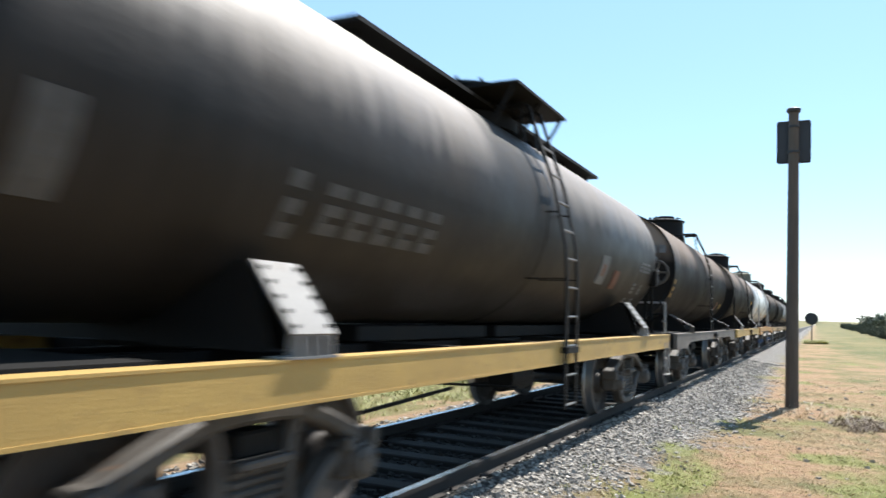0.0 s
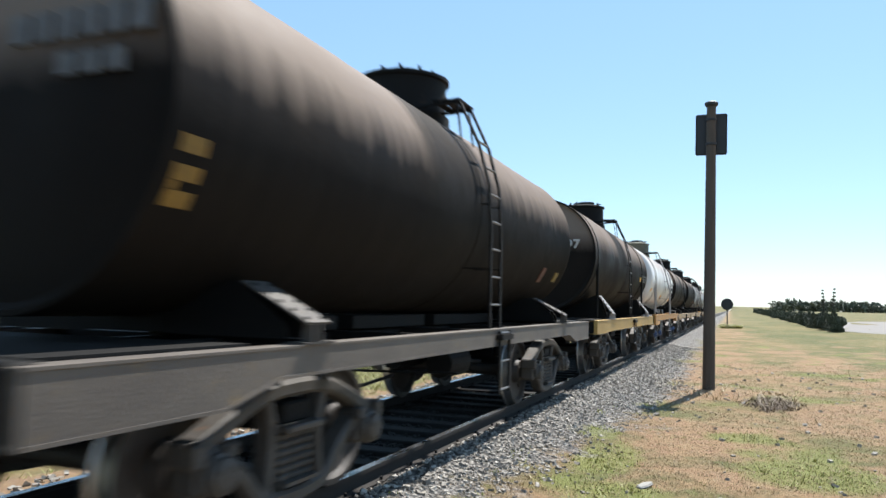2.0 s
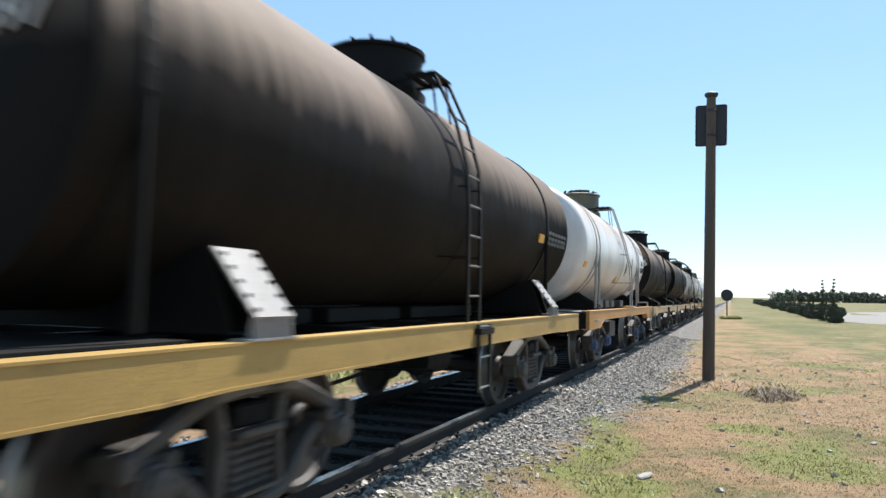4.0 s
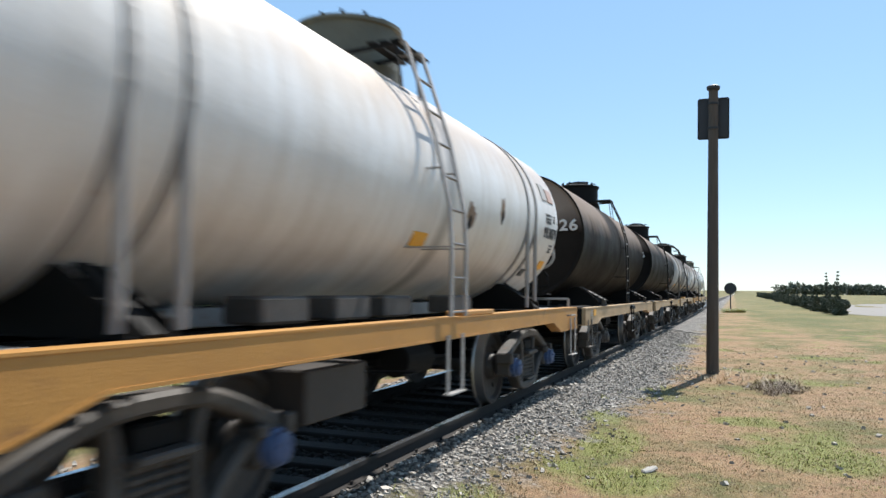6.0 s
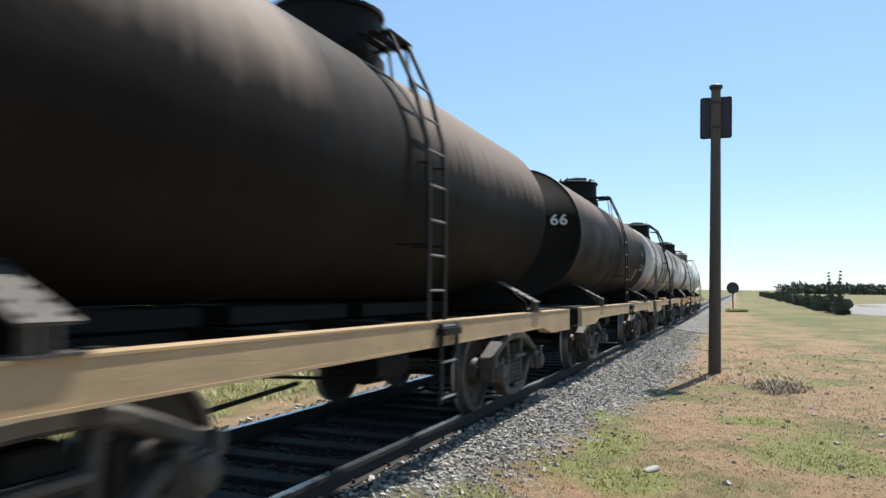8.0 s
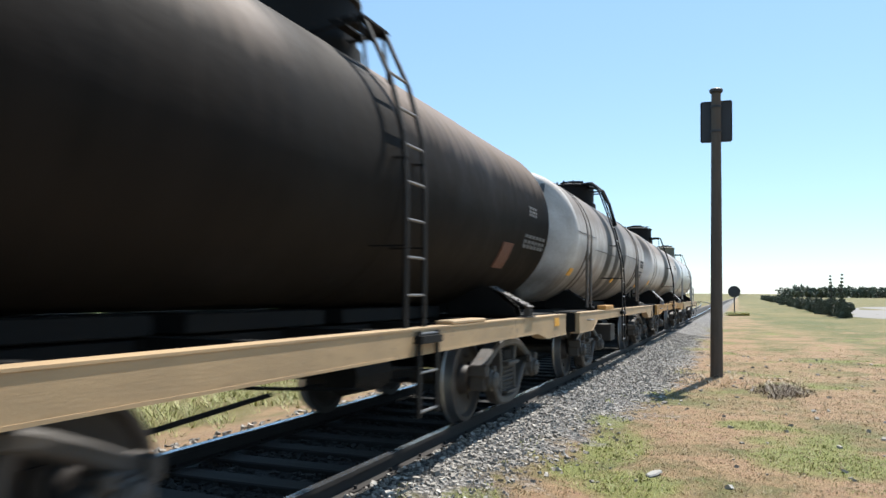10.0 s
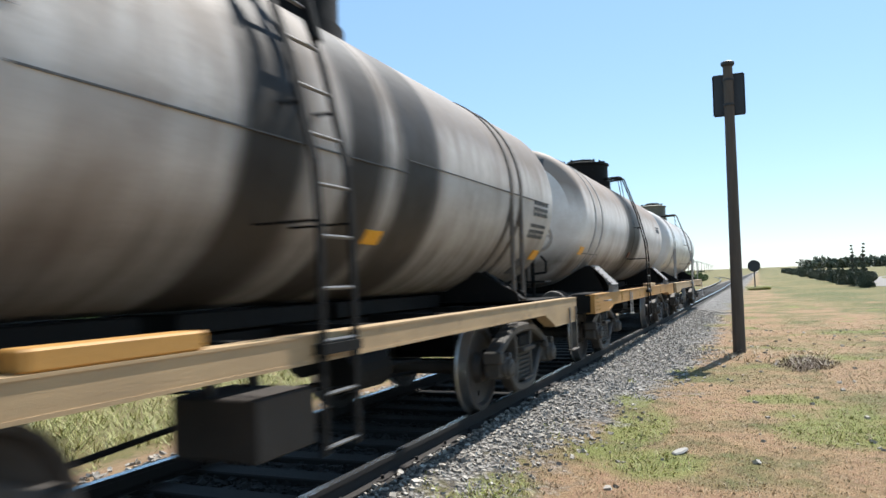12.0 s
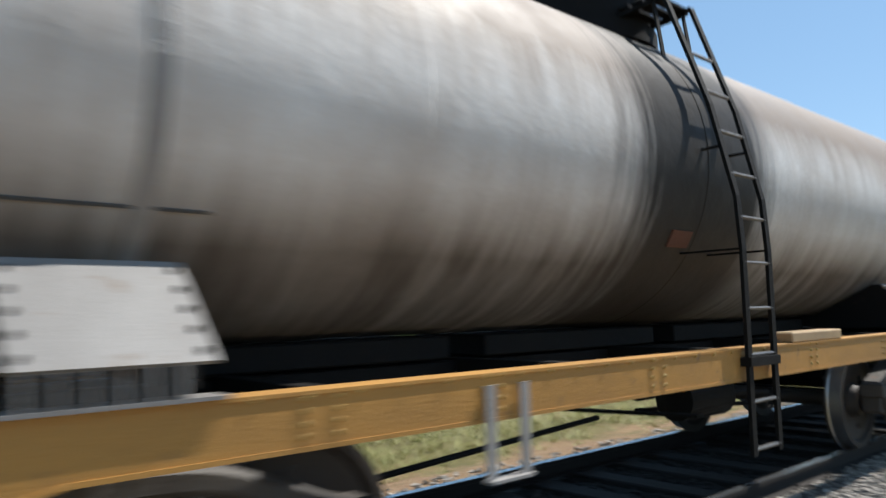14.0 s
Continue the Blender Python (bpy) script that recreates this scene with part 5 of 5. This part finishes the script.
def wagon_e():
    L = 10.95
    paint = tank_paint("tank_e", T_DARK, (0.025, 0.0205, 0.0175), 5, spills=((5.05, 0.85),), flow=0.5, top=(0.235, 0.187, 0.153), gloss=0.04, rough=0.6, dust_lit_z=2.75)
    w = wagon("brown-black tank wagon numbered 912626 on a cream-yellow frame", 49.53, L, paint, M_CREAM, 5.67, plate_w=0.26, steep=0.12, plate_m=M_IRON, ends=(0.90, 0.75), close=True)
    head_number(w, "912626", -0.02, 0.91, 2.50, 0.285, M_WHITE, "white stencilled number 912626 on the tank's end")
    bm = bmesh.new()
    for k in range(5):
        box(bm, 1.368, 1.374, 0.46, 0.68, 0.87 + 0.042 * k, 0.884 + 0.042 * k)
    loose("data_line", bm, M_PALE, w)
    b2 = bmesh.new()
    box(b2, 1.368, 1.374, 0.74, 0.98, 0.955, 1.065)
    part("yellow_patch", b2, M_REFLECT, w)
    stirrup(w, 0.30, M_IRON, 0.34, 0.44, 0.9)
    end_rail(w, 0.12, 0.1, 0.7, 1.12, 1.24, M_IRON)
    return w


def wagon_f():
    L = 11.05
    paint = tank_paint("tank_f", T_DARK, (0.025, 0.0205, 0.0175), 6, spills=((5.1, 0.8),), flow=0.5, top=(0.215, 0.170, 0.139), gloss=0.04, rough=0.6, dust_lit_z=2.97)
    w = wagon("brown-black tank wagon on a cream-yellow frame", 61.42, L, paint, M_CREAM, 5.65, plate_w=0.26, steep=0.12, plate_m=M_IRON, ends=(0.90, 0.22), close=True)
    head_number(w, "66", 0.62, 0.91, 2.55, 0.26, M_WHITE, "white stencilled number 66 on the tank's end")
    mark(w, "label_plate", 8.85, 9.25, -37, -20, M_REDMARK, "faded red-brown label")
    letters(w, [(9.75, 10.15, 0, 6, 3), (9.65, 10.7, -21, -12, 6)], M_GREYMARK, "worn white lettering, hard to read")
    b2 = bmesh.new()
    box(b2, 1.368, 1.374, L - 0.72, L - 0.46, 0.95, 1.06)
    part("yellow_patch", b2, M_REFLECT, w)
    box_y = bmesh.new()
    box(box_y, 1.20, 1.368, 6.5, 7.4, 1.103, 1.14, 0.01)
    part("sill_box", box_y, M_CREAM, w)
    return w


def wagon_g():
    L = 10.77
    paint = tank_paint("tank_g", (0.60, 0.585, 0.56), (0.26, 0.215, 0.18), 7, spills=((4.3, 0.36), (5.35, 0.30), (6.25, 0.40)), stripe=True, belly=0.7, underside=(0.06, 0.048, 0.037), flow=0.75, rain=0.7, rough=0.58, gloss=0.2, spill_dark=0.95, dust_lit_z=2.66, top=(0.175, 0.145, 0.12))
    w = wagon("dirty grey-white tank wagon, oil-stained, on a tan frame", 73.46, L, paint, M_CREAM, 4.48, 1.45, head=0.30, dome_h=0.46, saddle_kind="gusset",
              plate_m=M_GREYSILL, saddle_y=2.0, deep=0.33, mid=0.165, bogie_y=1.80, ends=(0.90, 0.30), strap=(1.75, 2.1, L - 2.1, L - 1.75), boxes=((3.95, 4.5, 0.44, 0.78),))
    head_letters(w, 0.10, 0.64, TZ + 0.74, TZ + 0.90, 5, 0.90, 0.30, M_BLACKMARK, "black hand-painted lettering on the tank end, hard to read")
    mark(w, "reflector", 0.90, 1.17, -36, -29, M_REFLECT, "orange reflector")
    mark(w, "reflector", L - 0.64, L - 0.38, -41, -34, M_REFLECT, "orange reflector")
    mark(w, "reflector", 5.6, 5.85, -38, -32, M_REFLECT, "orange reflector")
    letters(w, [(L - 1.17, L - 0.52, -12, -3, 4), (L - 1.20, L - 0.52, -26, -17, 5)], M_BLACKMARK, "black stencilled lettering, hard to read")
    mark(w, "label_plate", L - 1.05, L - 0.74, -54, -41, M_BLACKMARK, "dark panel of small lettering")
    bm = bmesh.new()
    box(bm, 1.20, 1.368, 2.5, 3.4, 1.103, 1.19, 0.01)
    part("sill_box", bm, M_TAN, w)
    grab(w, 0.62, 0.97, 0.34, M_PALE)
    stirrup(w, L - 0.30, M_IRON, 0.34, 0.42)
    for x in (-0.92, 0.92):
        buffer(w, x, L, 1)
    brake_wheel(w, L + 0.02, M_PALE, 1, 0.80, 1.98)
    bp = bmesh.new()
    t = TZ + TR
    path_rod(bp, [(0.36, 5.55, t + 0.40), (0.60, 5.25, t + 0.38), (0.95, 4.75, t + 0.10), (1.10, 4.62, t - 0.20), (1.24, 4.60, 2.9)], 0.035, 8)
    path_rod(bp, [(0.40, 5.75, t + 0.36), (0.66, 5.35, t + 0.28), (0.98, 4.40, t + 0.05), (1.14, 4.34, t - 0.25)], 0.028, 8)
    loose("handrail", bp, M_BLACK, w, "curved dark pipe handrail from dome to ladder")
    for y0, y1, a in ((0.9, 2.6, 3), (2.6, 6.0, -8), (6.0, L - 0.5, -3)):
        mark(w, "plate_seam", y0, y1, a, a + 0.5, M_BLACKMARK)
    return w


def wagon_h():
    L = 11.4
    paint = tank_paint("tank_h", (0.74, 0.73, 0.71), (0.40, 0.34, 0.29), 8, spills=((5.72, 0.85),), stripe=True, dust_lit_z=2.72, underside=(0.06, 0.048, 0.037), belly=0.9, flow=0.6, rain=0.45, shell=0.45, rough=0.58, gloss=0.2, spill_dark=0.97, top=(0.24, 0.19, 0.152))
    w = wagon("dirty white tank wagon, broadly oil-stained, on an orange-yellow frame", 85.47, L, paint, M_TAN, 5.82, 0.0, head=0.30, dome_r=0.60, dome_h=0.46,
              plate_w=0.62, plate_m=M_PLATE, saddle_top=1.57, steep=0.14, saddle_y=1.76, deep=0.30, bogie_y=1.78, ends=(0.64, 0.62))
    straps(w, (1.35, 1.95), M_PALE, False)
    head_letters(w, 0.05, 0.55, TZ + 0.76, TZ + 0.93, 4, 0.64, 0.30, M_BLACKMARK, "black hand-painted lettering on the tank end, hard to read")
    mark(w, "reflector", 0.66, 0.93, -34, -27, M_REFLECT, "orange reflector")
    mark(w, "reflector", 5.4, 5.65, -32, -26, M_REDMARK, "orange reflector")
    rivets(w, [(0.12, 0.12, 3, 0.86, 0.06, 4), (2.4, 0.14, 2, 0.94, 0.045, 4), (3.3, 0.05, 3, 0.94, 0.05, 4), (4.6, 0.12, 2, 0.94, 0.05, 4), (6.7, 0.1, 2, 0.94, 0.05, 4), (8.2, 0.1, 2, 0.94, 0.05, 4), (2.2, 0.22, 18, 1.085, 0.1, 1)], M_YELLOW)
    stirrup(w, 3.42, M_PALE, 0.22, 0.64, 1.05)
    grab(w, 0.75, 0.98, 0.34, M_PALE)
    for x in (-0.92, 0.92):
        buffer(w, x, 0.0, -1)
    bm = bmesh.new()
    box(bm, 1.20, 1.368, 6.4, 7.3, 1.103, 1.18, 0.01)
    part("sill_box", bm, M_CREAM, w)
    mark(w, "plate_seam", 0.9, 2.2, -33, -32.4, M_BLACKMARK)
    letters(w, [(L - 1.7, L - 1.1, 6, 14, 5)], M_BLACKMARK, "black lettering, hard to read")
    return w


def wagon_i():
    L = 11.2
    paint = tank_paint("tank_i", (0.62, 0.615, 0.60), (0.42, 0.37, 0.31), 9, stripe=True, belly=0.3, flow=0.5, rough=0.35, top=(0.50, 0.43, 0.36))
    w = wagon("white last tank wagon of the train, on a cream frame", 97.75, L, paint, M_CREAM, 5.6, 0.35, head=0.35, dome_m=M_DOMEG, saddle_kind="gusset",
              plate_m=M_PALE, strap=(1.9, 2.3, L - 2.3, L - 1.9), ladder_m=M_PALE)
    stirrup(w, L - 0.35, M_PALE)
    end_rail(w, L - 0.10, 0.4, 1.2, 1.12, 1.9, M_PALE)
    return w


for make in (wagon_a, wagon_b, wagon_c, wagon_d, wagon_e, wagon_f, wagon_g, wagon_h, wagon_i):
    make()


# ---- what moves ----
def run(t):
    """How far the train has come by t seconds."""
    return SPEED * t - 0.00485 * (t - 7) ** 2


def motions():
    times = [0.1 * k for k in range(141)]
    for w, start in TRAIN:
        walk(w, [(t, pose(XC, start - run(t), 0)) for t in [0.5 * k for k in range(29)]])
    for w, dy, a0 in WHEELS:
        walk(w, [(t, pose(0, dy, 0.45, a0 + math.degrees(run(t) / 0.45), 0, 0)) for t in times])


motions()
